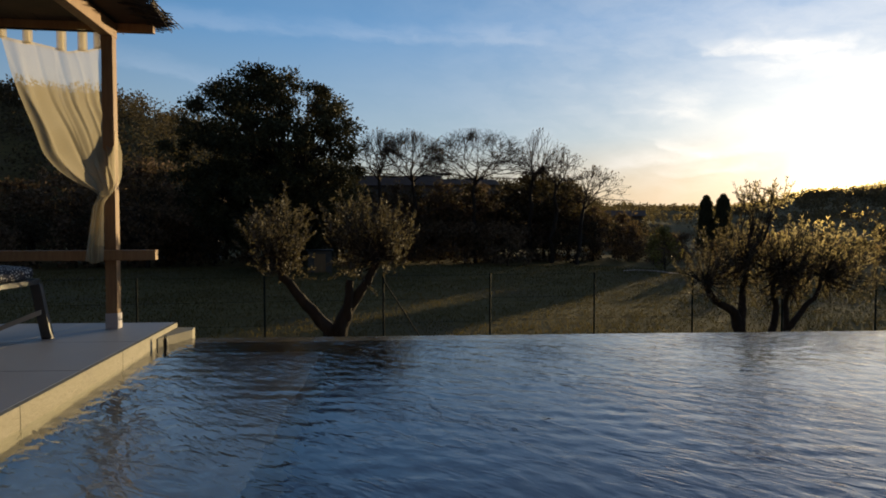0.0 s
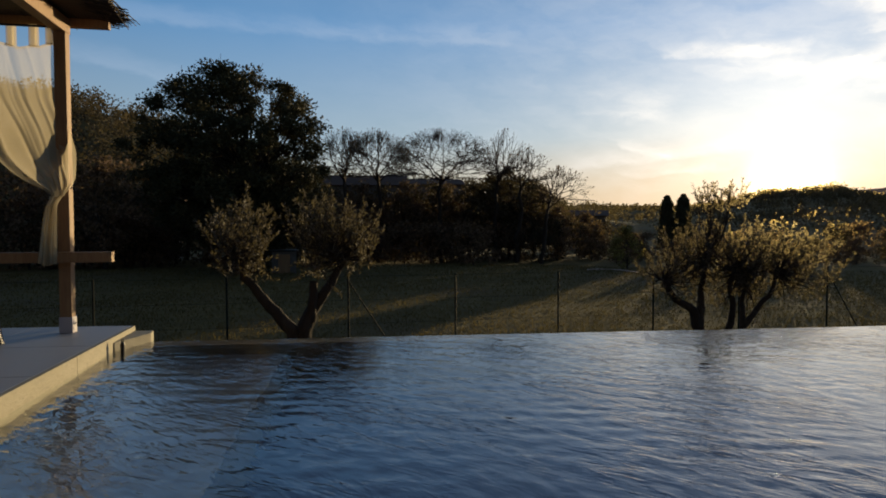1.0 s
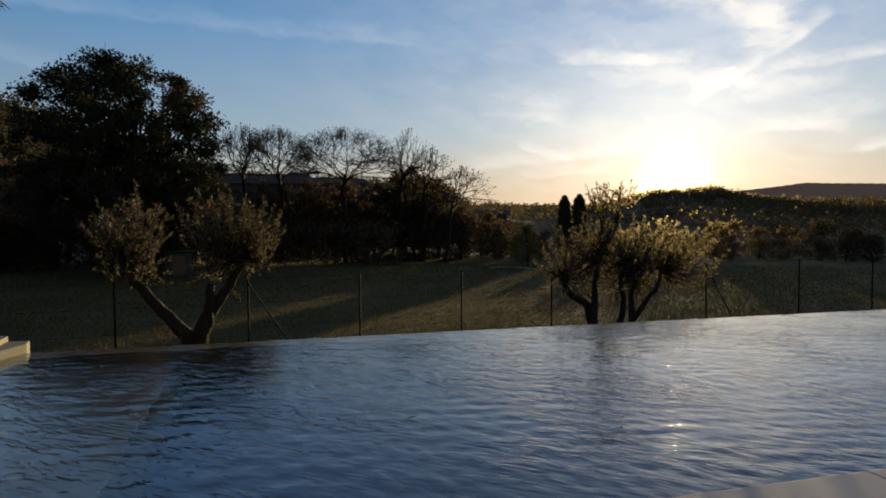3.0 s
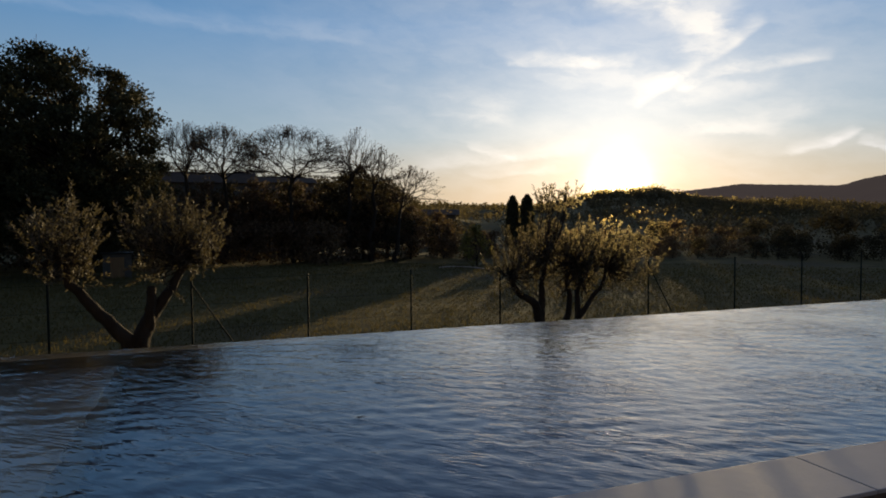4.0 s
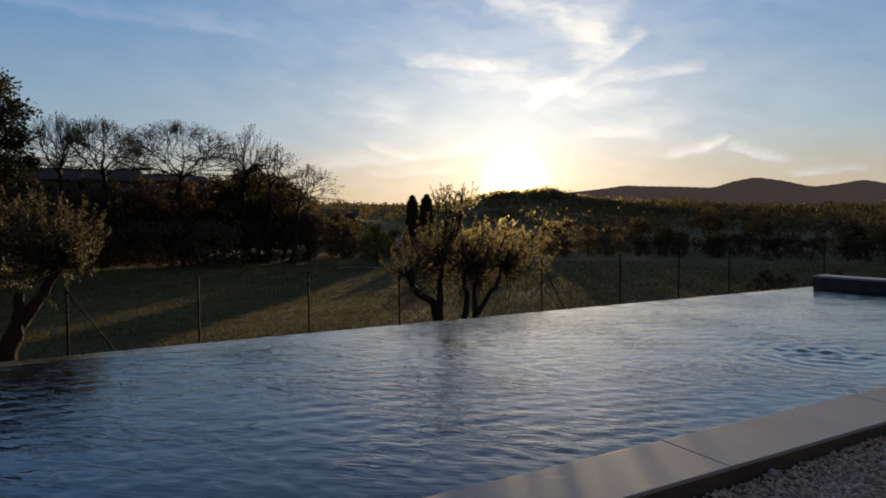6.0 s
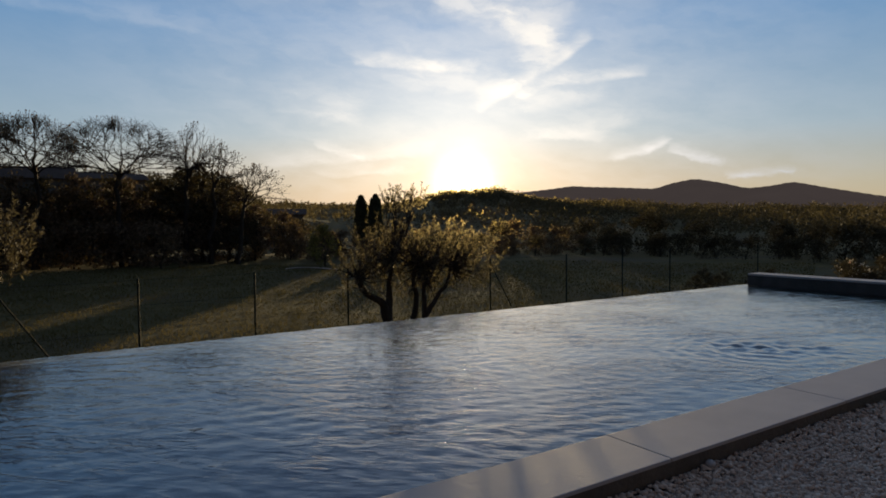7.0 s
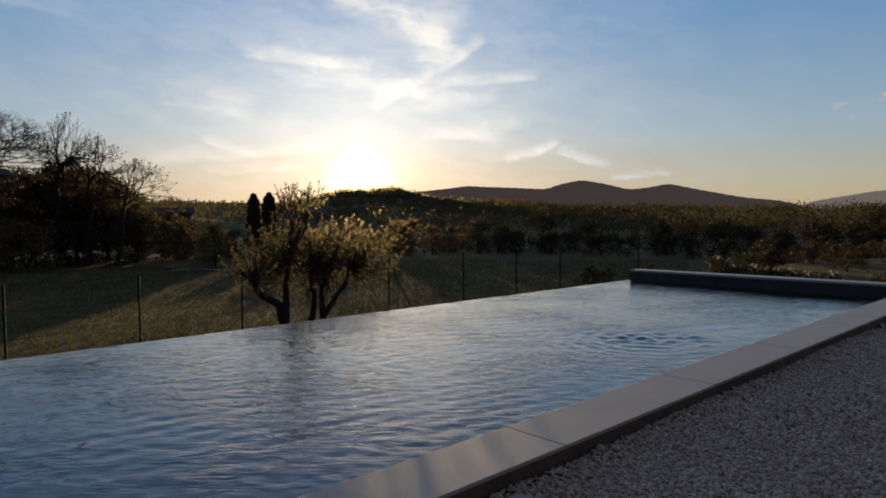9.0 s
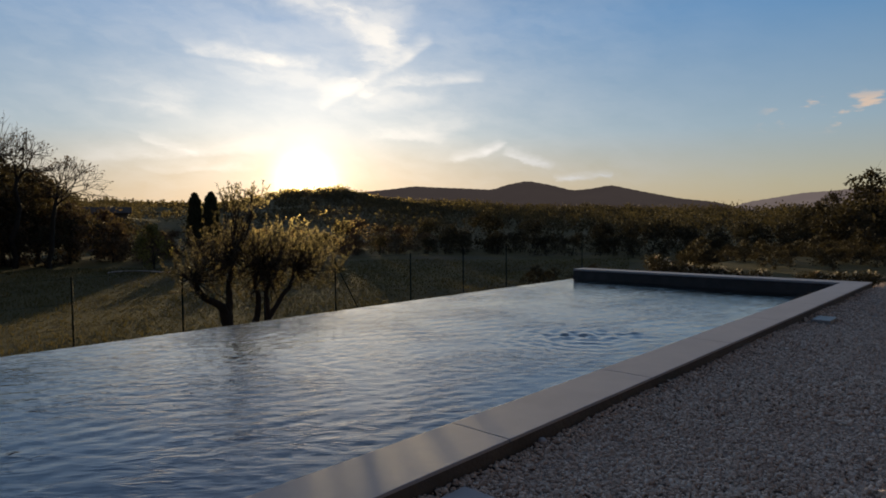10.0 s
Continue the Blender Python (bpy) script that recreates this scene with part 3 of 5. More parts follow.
part("slab", box((9.4722, OUT_Y, COP_Z - 0.014), (9.80, IN_Y, COP_Z), 0.004), M_COPING, coping)

end_wall = thing("end_wall", "low grey stone wall with a pale cap closing the pool", "wall", kind="structure")
part("wall_face", box((WALL_X, IN_Y - 0.01, -1.3), (9.79, 5.56, COP_Z - 0.03), 0.004), M_DARKSTONE, end_wall, "dark weathered stone face")
for k in range(3):
    a, b = IN_Y + 0.002 + k * 1.325, IN_Y - 0.002 + (k + 1) * 1.325
    part("slab", box((WALL_X - 0.012, a, COP_Z - 0.03), (9.80, b, COP_Z), 0.004), M_COPING, end_wall)

# ---- deck ----
deck = thing("deck", "raised terrace of large pale tiles with a travertine edge", "deck", kind="structure")


def prism(pts, z0, z1, bevel=0.0):
    bm = bmesh.new()
    f = bm.faces.new([bm.verts.new((x, y, z0)) for x, y in pts])
    ext = bmesh.ops.extrude_face_region(bm, geom=[f])
    bmesh.ops.translate(bm, vec=(0, 0, z1 - z0), verts=[g for g in ext["geom"] if isinstance(g, bmesh.types.BMVert)])
    bmesh.ops.recalc_face_normals(bm, faces=bm.faces)
    if bevel:
        bmesh.ops.bevel(bm, geom=list(bm.edges), offset=bevel, segments=1, affect="EDGES")
    return bm


part("deck_base", prism([(-9, -3), (deck_x(-3) - 0.03, -3), (deck_x(BACK_Y) - 0.03, BACK_Y - 0.01), (-9, BACK_Y - 0.01)], -1.4, DECK_Z - 0.025), M_CONCRETE, deck)
ty = [BACK_Y - 0.9 * k for k in range(8)]
for y1, y0 in zip(ty, ty[1:]):
    xs = [None] + [-2.72 - 0.9 * k for k in range(6)]
    for k in range(6):
        if k == 0:
            pts = [(xs[1] + 0.002, y0 + 0.002), (deck_x(y0) - 0.030, y0 + 0.002), (deck_x(y1) - 0.030, y1 - 0.002), (xs[1] + 0.002, y1 - 0.002)]
        else:
            pts = [(xs[k + 1] + 0.002, y0 + 0.002), (xs[k] - 0.002, y0 + 0.002), (xs[k] - 0.002, y1 - 0.002), (xs[k + 1] + 0.002, y1 - 0.002)]
        part("tile", prism(pts, DECK_Z - 0.024, DECK_Z, 0.002), M_DECKTILE, deck)
fy = [BACK_Y - 0.01 - 1.25 * k for k in range(6)]
for y1, y0 in zip(fy, fy[1:]):
    pts = [(deck_x(y0) - 0.028, y0 + 0.0008), (deck_x(y0) + 0.004, y0 + 0.0008), (deck_x(y1) + 0.004, y1 - 0.0008), (deck_x(y1) - 0.028, y1 - 0.0008)]
    part("face_stone", prism(pts, -0.5, DECK_Z, 0.002), M_TRAVERTINE, deck, "sunlit travertine facing")
corner = thing("corner_block", "small travertine block stepping down at the pool's corner", "stone block", kind="structure")
part("block", prism([(deck_x(4.86) - 0.01, 4.86), (deck_x(4.86) + 0.012, 4.86), (-1.775, 5.26), (-1.80, 5.40), (deck_x(5.40) - 0.01, 5.40)], -0.5, 0.128, 0.004), M_TRAVERTINE, corner)


# an unseen dark wall, added behind the terrace to hold back sky light
sky_blocker = thing("wall_south", "unseen plain dark wall added behind the terrace to cut sky light", "wall", kind="structure")
part("wall", box((-14, -5.3, -1.0), (13, -5.0, 3.8)), M_SKY_BLOCKER, sky_blocker)


# ---- trees ----
def spot(az_, r):
    a = radians(az_)
    x, y = r * math.sin(a), r * math.cos(a)
    return x, y, float(land(x, y))


def limb(rng, a, b, r0, r1, sag=0.12, steps=4):
    """A bent branch from a to b, as tapered pieces."""
    a, b = np.array(a, float), np.array(b, float)
    n = np.linalg.norm(b - a)
    off = rng.normal(0, sag * n, 3)
    pts = [a + (b - a) * t + off * 4 * t * (1 - t) * 0.5 + (rng.normal(0, 0.02 * n, 3) if 0 < t < 1 else 0) for t in np.linspace(0, 1, steps + 1)]
    rad = np.linspace(r0, r1, steps + 1)
    return [(*pts[i], *pts[i + 1], rad[i], rad[i + 1]) for i in range(steps)]


def dome(rng, n, rad, z0, z1, shell=0.45, lobes=5, flat=0.0):
    """Centres of leaf clumps inside an uneven dome."""
    ph = rng.uniform(0, 6.28, 4)
    out = []
    while len(out) < n:
        a, h, s = rng.uniform(0, 6.283), rng.random() ** 0.75, rng.uniform(shell, 1.0)
        prof = math.sqrt(max(0.0, 1 - (max(h - 0.38, 0) / 0.62) ** 2)) * (0.55 + 0.45 * min(1, h / 0.3))
        lob = 1 + 0.16 * math.sin(lobes * a + ph[0]) + 0.10 * math.sin(2 * a + ph[1] + 5 * h)
        zz = z0 + (z1 - z0) * (h * (1 + 0.06 * math.sin(3 * a + ph[2])))
        out.append((rad * prof * lob * s * math.cos(a), rad * prof * lob * s * math.sin(a), zz))
    return np.array(out)


def crown_tree(name, label, category, seed, centres, clump_r, per_clump, leaf, wide, m_leaf, m_bark, trunk_r, fork_z, jitter=0.9, group="", at=(0, 0, 0), limbs=0.6, twigs=3, hang=0.0, round_leafs=0.6):
    """A tree: tapered trunk, limbs to its leaf clumps, and a crown of single leaves."""
    rng = np.random.default_rng(seed)
    tree = thing(name, label, category, group, at)
    fork = np.array([rng.normal(0, 0.08), rng.normal(0, 0.08), fork_z])
    segs = limb(rng, (0, 0, -0.25), fork, trunk_r * 1.25, trunk_r * 0.8, 0.03, 5)
    mains = []
    for k in range(6):
        c = centres[rng.integers(len(centres))]
        m = fork + (c - fork) * rng.uniform(0.4, 0.55)
        segs += limb(rng, fork, m, trunk_r * 0.62, trunk_r * 0.34, 0.08, 4)
        mains.append(m)
    mains = np.array(mains)
    for c in centres[: int(len(centres) * limbs)]:
        m = mains[np.argmin(np.linalg.norm(mains - c, axis=1))]
        segs += limb(rng, m, c, trunk_r * 0.2, trunk_r * 0.05, 0.1, 3)
        for _ in range(twigs):
            segs += limb(rng, c, c + rng.normal(0, clump_r * 0.6, 3), trunk_r * 0.05, trunk_r * 0.02, 0.1, 2)
    v, q = tubes(segs, 5)
    link("trunk", quick("trunk", v, q), m_bark, tree, "", True)
    n = len(centres) * per_clump
    size = np.repeat(clump_r * rng.uniform(0.6, 1.25, (len(centres), 1)), per_clump, 0)
    o = rng.normal(0, 1, (n, 3))
    o /= np.linalg.norm(o, axis=1, keepdims=True)
    o *= rng.random((n, 1)) ** round_leafs
    o[:, 2] *= 0.75
    at_ = np.repeat(centres, per_clump, 0) + o * size
    v, q = leaves(rng, at_, o + np.array([0, 0, -hang]), leaf, wide, jitter)
    link("crown", quick("crown", v, q), m_leaf, tree)
    return tree


rng0 = np.random.default_rng(11)

# the great evergreen oak
def round_crown(rng, n, rad, z0, z1):
    """Clump centres of a broad crown, flat-topped with small lobes."""
    out = []
    ph = rng.uniform(0, 6.28, 3)
    while len(out) < n:
        a, h, f = rng.uniform(0, 6.283), rng.uniform(-0.95, 1.0), rng.uniform(0.1, 1.0) ** 0.45
        prof = (1 - abs(h) ** 2.6) ** (1 / 2.6) if h > 0 else (1 - abs(h) ** 2.0) ** 0.5
        lob = 1 + 0.05 * math.sin(7 * a + ph[0]) + 0.04 * math.sin(3 * a + ph[1] + 4 * h)
        out.append((rad * prof * lob * f * math.cos(a), rad * prof * lob * f * math.sin(a), (z0 + z1) / 2 + (z1 - z0) / 2 * h * (1 + 0.04 * math.sin(5 * a + ph[2]))))
    return np.array(out)


oak_c = round_crown(rng0, 420, 5.0, 1.2, 10.2)
crown_tree("oak_tree", "tall broad evergreen oak, dark against the sky", "tree", 21, oak_c, 0.62, 200, 0.16, 0.105, M_OAK, M_BARK, 0.34, 2.4, at=spot(-12.0, 35), limbs=0.7, twigs=2)


# bare trees, their last leaves gone
def bare_tree(seed, at, height, rad, up, splits=(8, 4, 5, 7), leaf_share=0.06, lean=(0.0, 0.0), low=0.08):
    """A forked trunk and a fan of ever finer branches that end on a rounded crown."""
    rng = np.random.default_rng(seed)
    tree = thing("bare_tree", "leafless tree with a fan of fine bare branches", "tree", "bare trees", at)
    fork = np.array([lean[0] * 0.4, lean[1] * 0.4, height - up])
    segs = limb(rng, (0, 0, -0.3), fork, 0.15, 0.10, 0.02, 6)
    ends = []

    def out_at(a, e, f):
        return fork + f * np.array([rad * math.cos(e) * math.cos(a) + lean[0] * 0.6, rad * math.cos(e) * math.sin(a) + lean[1] * 0.6, up * math.sin(e)])

    def split(p, a, e, level, start):
        f = (0.36, 0.64, 0.85, 1.0)[level] * rng.uniform(0.92, 1.06)
        q = out_at(a, e, f)
        r0, r1 = ((0.055, 0.032), (0.028, 0.016), (0.015, 0.009), (0.009, 0.005))[level]
        segs.extend(limb(rng, p, q, r0, r1, 0.05, (4, 3, 3, 2)[level]))
        if level == 3:
            ends.append((*q, *(q - p)))
            return
        wide = (0.42, 0.26, 0.17)[level]
        for _ in range(splits[level + 1]):
            split(q + (p - q) * rng.uniform(0, 0.35) * (level < 3), a + rng.normal(0, wide) / max(math.cos(e), 0.35), min(1.5, max(low * 0.5, e + rng.normal(0, wide))), level + 1, q)

    for k in range(splits[0]):
        e = rng.uniform(low, 0.75) if k % 3 else rng.uniform(0.8, 1.4)
        split(fork - np.array([0, 0, rng.random() * 0.5]), k * 2 * math.pi / splits[0] * 1.0 + rng.uniform(-0.3, 0.3), e, 0, fork)
    v, q = tubes(segs, 4)
    link("trunk", quick("trunk", v, q), M_TWIG, tree)
    t = np.array(ends)
    t = t[rng.random(len(t)) < leaf_share]
    if len(t):
        v, q = leaves(rng, t[:, :3], t[:, 3:], 0.14, 0.09, 0.5)
        link("crown", quick("crown", v, q), M_AUTUMN, tree, "a few withered leaves")


bare_tree(31, spot(6.2, 42), 8.8, 4.3, 3.1)
bare_tree(32, spot(0.4, 43), 8.9, 2.8, 3.0, leaf_share=0.2)
bare_tree(33, spot(-2.6, 41), 8.6, 2.4, 3.0, splits=(7, 4, 4, 4), leaf_share=0.25)
bare_tree(34, spot(10.9, 42), 8.6, 1.8, 3.2, splits=(6, 3, 4, 3), leaf_share=0.5, lean=(0.8, 0.0), low=0.5)
bare_tree(35, spot(13.0, 41), 7.4, 1.8, 2.4, splits=(6, 3, 4, 3), leaf_share=0.5, lean=(0.7, 0.0), low=0.4)
bare_tree(36, spot(15.2, 40), 6.0, 2.2, 2.2, splits=(6, 3, 4, 4), leaf_share=0.7, lean=(1.2, 0.0), low=0.1)


# middle wood: prototypes, then copies
def proto(kind, seed, h, rad, mat, n, per, leaf, wide, base=0.12, clump=0.55, label="", cat="tree", at=(0, 0, 0), name=None, twigs=3):
    rng = np.random.default_rng(seed)
    c = dome(rng, n, rad, h * base, h * 0.94, 0.25, 4)
    return crown_tree(name or kind, label, cat, seed + 1, c, clump, per, leaf, wide, mat, M_BARK if cat == "tree" else M_TWIG, h * 0.022, h * max(base, 0.08) + 0.1, at=at, group=kind.replace("_", " ") + "s", twigs=twigs)


protos = {
    "autumn": proto("autumn_tree", 41, 6.0, 2.3, M_AUTUMN, 56, 38, 0.225, 0.145, 0.15, 0.58, "brown autumn tree thinning in the field hedge", at=spot(-22.0, 40), twigs=1),
    "autumn2": proto("autumn_tree", 43, 5.0, 2.2, M_AUTUMN, 46, 33, 0.225, 0.135, 0.1, 0.58, "brown autumn tree thinning in the field hedge", at=spot(3.0, 46), twigs=1),
    "green": proto("green_tree", 45, 6.0, 2.4, M_SHRUB, 60, 42, 0.235, 0.145, 0.1, 0.62, "dark green tree in the dense hedgerow", at=spot(-20.5, 45), twigs=1),
    "shrub": proto("shrub", 47, 3.0, 1.9, M_SHRUB, 36, 35, 0.20, 0.125, 0.03, 0.55, "dense dark shrub at the field's edge", "shrub", at=spot(-8, 39), twigs=0),
    "shrub2": proto("shrub", 49, 2.6, 1.7, M_AUTUMN, 34, 32, 0.20, 0.125, 0.03, 0.55, "rusty brown shrub at the field's edge", "shrub", at=spot(9, 38), twigs=0),
    "low": proto("low_shrub", 50, 1.0, 0.7, M_SHRUB, 18, 34, 0.09, 0.06, 0.03, 0.22, "low dark evergreen shrub on the bank", "shrub", at=spot(70, 20), twigs=0),
}


def put(kind, az_, r, s, rng):
    x, y, z = spot(az_, r)
    copy_thing(protos[kind], pose(x, y, z, 0, 0, rng.uniform(0, 360)) @ Matrix.Diagonal((s * rng.uniform(0.85, 1.15), s * rng.uniform(0.85, 1.15), s, 1)))


rng1 = np.random.default_rng(77)
# tops of the hedgerow by bearing: (bearing, distance, greatest height)
HEDGE = [(-44, 42, 5.0), (-30, 42, 5.2), (-24, 42, 6.2), (-20, 40, 6.0), (-12, 40, 4.5), (-4, 41, 4.7), (1, 42, 4.9), (6, 42, 4.9), (10, 42, 4.9), (12.8, 43, 5.4), (15.5, 42, 4.2), (18, 42, 3.2), (21, 42, 2.4), (25, 43, 1.7), (31, 42, 1.6), (38, 44, 2.0), (45, 46, 2.5), (56, 44, 2.3), (66, 40, 2.0), (76, 36, 2.0), (82, 30, 3.6), (95, 30, 4.0)]
ha, hr, hh = zip(*HEDGE)
b = -44.0
while b < 92:
    h = float(np.interp(b, ha, hh))
    for row, (dr, f) in enumerate(((0, 0.55), (4, 0.85), (9, 0.95))):
        a_ = b + rng1.uniform(-0.9, 0.9)
        r_ = float(np.interp(a_, ha, hr)) + dr + rng1.uniform(-1.2, 1.2)
        want = h * f * rng1.uniform(0.78 if b < 30 else 0.42, 1.08 if b < 30 else 1.2) * r_ / float(np.interp(a_, ha, hr)) ** 1.0
        if want > 3.6:
            k = ("autumn", "autumn2", "green")[2 if b > 26 else rng1.integers(3) if b < -6 else rng1.integers(2)]
            put(k, a_, r_, want / (6.0, 5.0, 6.0)[("autumn", "autumn2", "green").index(k)], rng1)
        else:
            k = ("shrub", "shrub2", "shrub2")[rng1.integers(3) if b < 46 else 0]
            put(k, a_, r_, want / (3.0 if k == "shrub" else 2.6), rng1)
    b += 2.1 if h > 3.6 else 1.9

for a_, r_, k_, s_ in ((12.4, 44, "green", 1.04), (14.4, 43.5, "green", 0.9), (11.0, 45, "green", 0.98), (8.8, 46, "green", 0.9), (7.0, 46, "autumn", 0.92), (-1.0, 46, "autumn", 0.95), (1.0, 47, "green", 0.92), (3.0, 47, "autumn", 0.98), (5.4, 46, "green", 0.92), (16.6, 43, "autumn", 0.62)):
    put(k_, a_, r_, s_, rng1)

# low scrub on the bank beyond the end wall
for k in range(104):
    a_ = 55 + k * 0.325 + rng1.uniform(-0.5, 0.5)
    put("low", a_, rng1.uniform(15.5, 27), rng1.uniform(0.35, 0.62), rng1)

# shrub with late yellow leaves, and the two cypresses
proto("yellow_shrub", 52, 2.3, 1.1, M_YELLOW, 26, 60, 0.13, 0.08, 0.05, 0.4, "small shrub with late yellow-green leaves", "shrub", at=spot(22.6, 37))


def cypress(seed, h, rad, at):
    rng = np.random.default_rng(seed)
    tree = thing("cypress", "narrow dark cypress standing over the hedge", "tree", "pair of cypresses", at)
    v, q = tubes(limb(rng, (0, 0, -0.3), (0, 0, h * 0.9), 0.16, 0.03, 0.01, 5), 6)
    link("trunk", quick("trunk", v, q), M_BARK, tree)
    n = 9000
    t = rng.random(n) ** 0.8
    prof = rad * np.minimum(1, (1 - t) * 7.0) ** 0.5 * (1.12 - 0.62 * t) * (1 + 0.10 * np.sin(t * 40 + rng.uniform(0, 6)))
    a = rng.uniform(0, 6.283, n)
    s = rng.random(n) ** 0.35
    p = np.stack([prof * s * np.cos(a), prof * s * np.sin(a), 0.25 + t * (h - 0.3)], -1)
    d = np.stack([0.3 * np.cos(a), 0.3 * np.sin(a), np.ones(n)], -1)
    v, q = leaves(rng, p, d, 0.24, 0.08, 0.25)
    link("crown", quick("crown", v, q), M_CYPRESS, tree)


cypress(61, 4.85, 0.72, spot(25.86, 58))
cypress(62, 4.95, 0.80, spot(27.15, 58))


# ---- olive trees by the fence ----
def olive(seed, at, stems, lobes, label, per=2600):
    """stems: rows of points; lobes: centre, radius, upright shoots."""
    rng = np.random.default_rng(seed)
    tree = thing("olive_tree", label, "tree", "olive trees", at)
    segs = []
    ends = []
    for pts, r0, r1 in stems:
        for k in range(len(pts) - 1):
            f0, f1 = k / (len(pts) - 1), (k + 1) / (len(pts) - 1)
            segs += limb(rng, pts[k], pts[k + 1], r0 + (r1 - r0) * f0, r0 + (r1 - r0) * f1, 0.05, 4)
        ends.append(np.array(pts[-1], float))
    at_, dr = [], []
    for c, rad, n in lobes:
        c = np.array(c, float)
        e = ends[int(np.argmin([np.linalg.norm(e - c) for e in ends]))]
        for _ in range(n):
            o = rng.normal(0, 1, 3)
            o /= np.linalg.norm(o)
            o *= rng.random() ** 0.45
            o[:2] *= 0.55 + 0.45 * min(1.0, (o[2] + 1) / 1.3)
            root = c + o * np.array(rad) * np.array([1, 1, 0.95])
            mid = e + (root - e) * 0.55 + rng.normal(0, 0.05, 3)
            if rng.random() < 0.45:
                segs += limb(rng, e, mid, 0.016, 0.008, 0.08, 2) + limb(rng, mid, root, 0.008, 0.004, 0.05, 2)
            up = np.array([o[0] * 0.55, o[1] * 0.55, 0.9 if o[2] > -0.5 else 0.25]) + rng.normal(0, 0.22, 3)
            up /= np.linalg.norm(up)
            ln = rng.uniform(0.16, 0.42)
            segs.append((*root, *(root + up * ln), 0.004, 0.002))
            m = int(26 * ln / 0.3)
            t = rng.random((m, 1))
            at_.append(root + up * ln * t)
            dr.append(np.repeat(up[None], m, 0) * 0.8)
    v, q = tubes(segs, 7)
    link("trunk", quick("trunk", v, q), M_BARK, tree, "gnarled forked trunk", True)
    v, q = leaves(rng, np.concatenate(at_), np.concatenate(dr), 0.062, 0.017, 0.55)
    link("crown", quick("crown", v, q), M_OLIVE, tree, "silvery grey-green leaves")


ox, oy, oz = spot(-6.3, 8.7)
olive(71, (ox, oy, oz), [
    ([(0.0, 0, -0.2), (-0.12, 0, 0.97), (-0.44, 0.05, 1.30), (-0.76, 0.0, 1.70), (-0.84, 0.0, 2.05)], 0.115, 0.035),
    ([(-0.02, 0, -0.2), (0.02, 0, 0.98), (0.14, 0.05, 1.26), (0.32, 0.02, 1.52), (0.58, 0.1, 1.95)], 0.14, 0.04),
    ([(0.12, 0, 1.12), (0.14, -0.05, 1.36), (0.16, -0.03, 1.62)], 0.07, 0.055),
], [
    ((-0.80, 0.0, 2.08), (0.44, 0.44, 0.52), 150),
    ((0.26, 0.0, 2.15), (0.44, 0.44, 0.56), 175),
    ((0.70, 0.1, 2.12), (0.36, 0.4, 0.46), 75),
], "young olive tree with a forked trunk and silvery crown")
ox, oy, oz = spot(28.2, 11.0)
SPRAY_Z = 1.28 - oz  # level of the topmost shoots
olive(72, (ox, oy, oz), [
    ([(0.12, 0, -0.2), (0.08, 0, 0.7), (-0.02, 0, 1.0), (-0.30, 0.05, 1.18), (-0.52, 0, 1.5)], 0.115, 0.03),
    ([(0.08, 0, 0.75), (0.17, 0.1, 1.05), (0.16, 0.1, 1.3), (0.28, 0.1, 1.8)], 0.085, 0.03),
    ([(0.66, 0, -0.2), (0.60, 0, 0.7), (0.70, 0.05, 1.1), (0.60, 0, 1.4), (0.74, 0, 1.65)], 0.07, 0.025),
    ([(0.84, 0, -0.2), (0.88, 0.05, 0.72), (1.12, 0.1, 0.95), (1.36, 0.1, 1.2), (1.5, 0.1, 1.6)], 0.07, 0.025),
    ([(0.88, 0.05, 0.72), (0.94, 0.2, 1.1), (1.02, 0.25, 1.6)], 0.055, 0.025),
], [
    ((-0.38, 0.0, 1.58), (0.56, 0.6, 0.50), 88),
    ((0.10, 0.15, 1.75), (0.60, 0.6, 0.60), 115),
    ((0.24, 0.0, SPRAY_Z), (0.20, 0.2, 0.20), 26),
    ((0.60, 0.0, SPRAY_Z), (0.20, 0.2, 0.16), 24),
    ((0.60, -0.1, 1.72), (0.62, 0.6, 0.66), 121),
    ((1.15, 0.1, 1.72), (0.64, 0.6, 0.64), 121),
    ((1.70, 0.1, 1.66), (0.60, 0.6, 0.60), 99),
    ((2.15, 0.1, 1.55), (0.50, 0.5, 0.50), 49),
    ((0.85, 0.3, 1.22), (1.10, 0.4, 0.36), 60),
], "old olive tree with several stems, glowing against the sun")


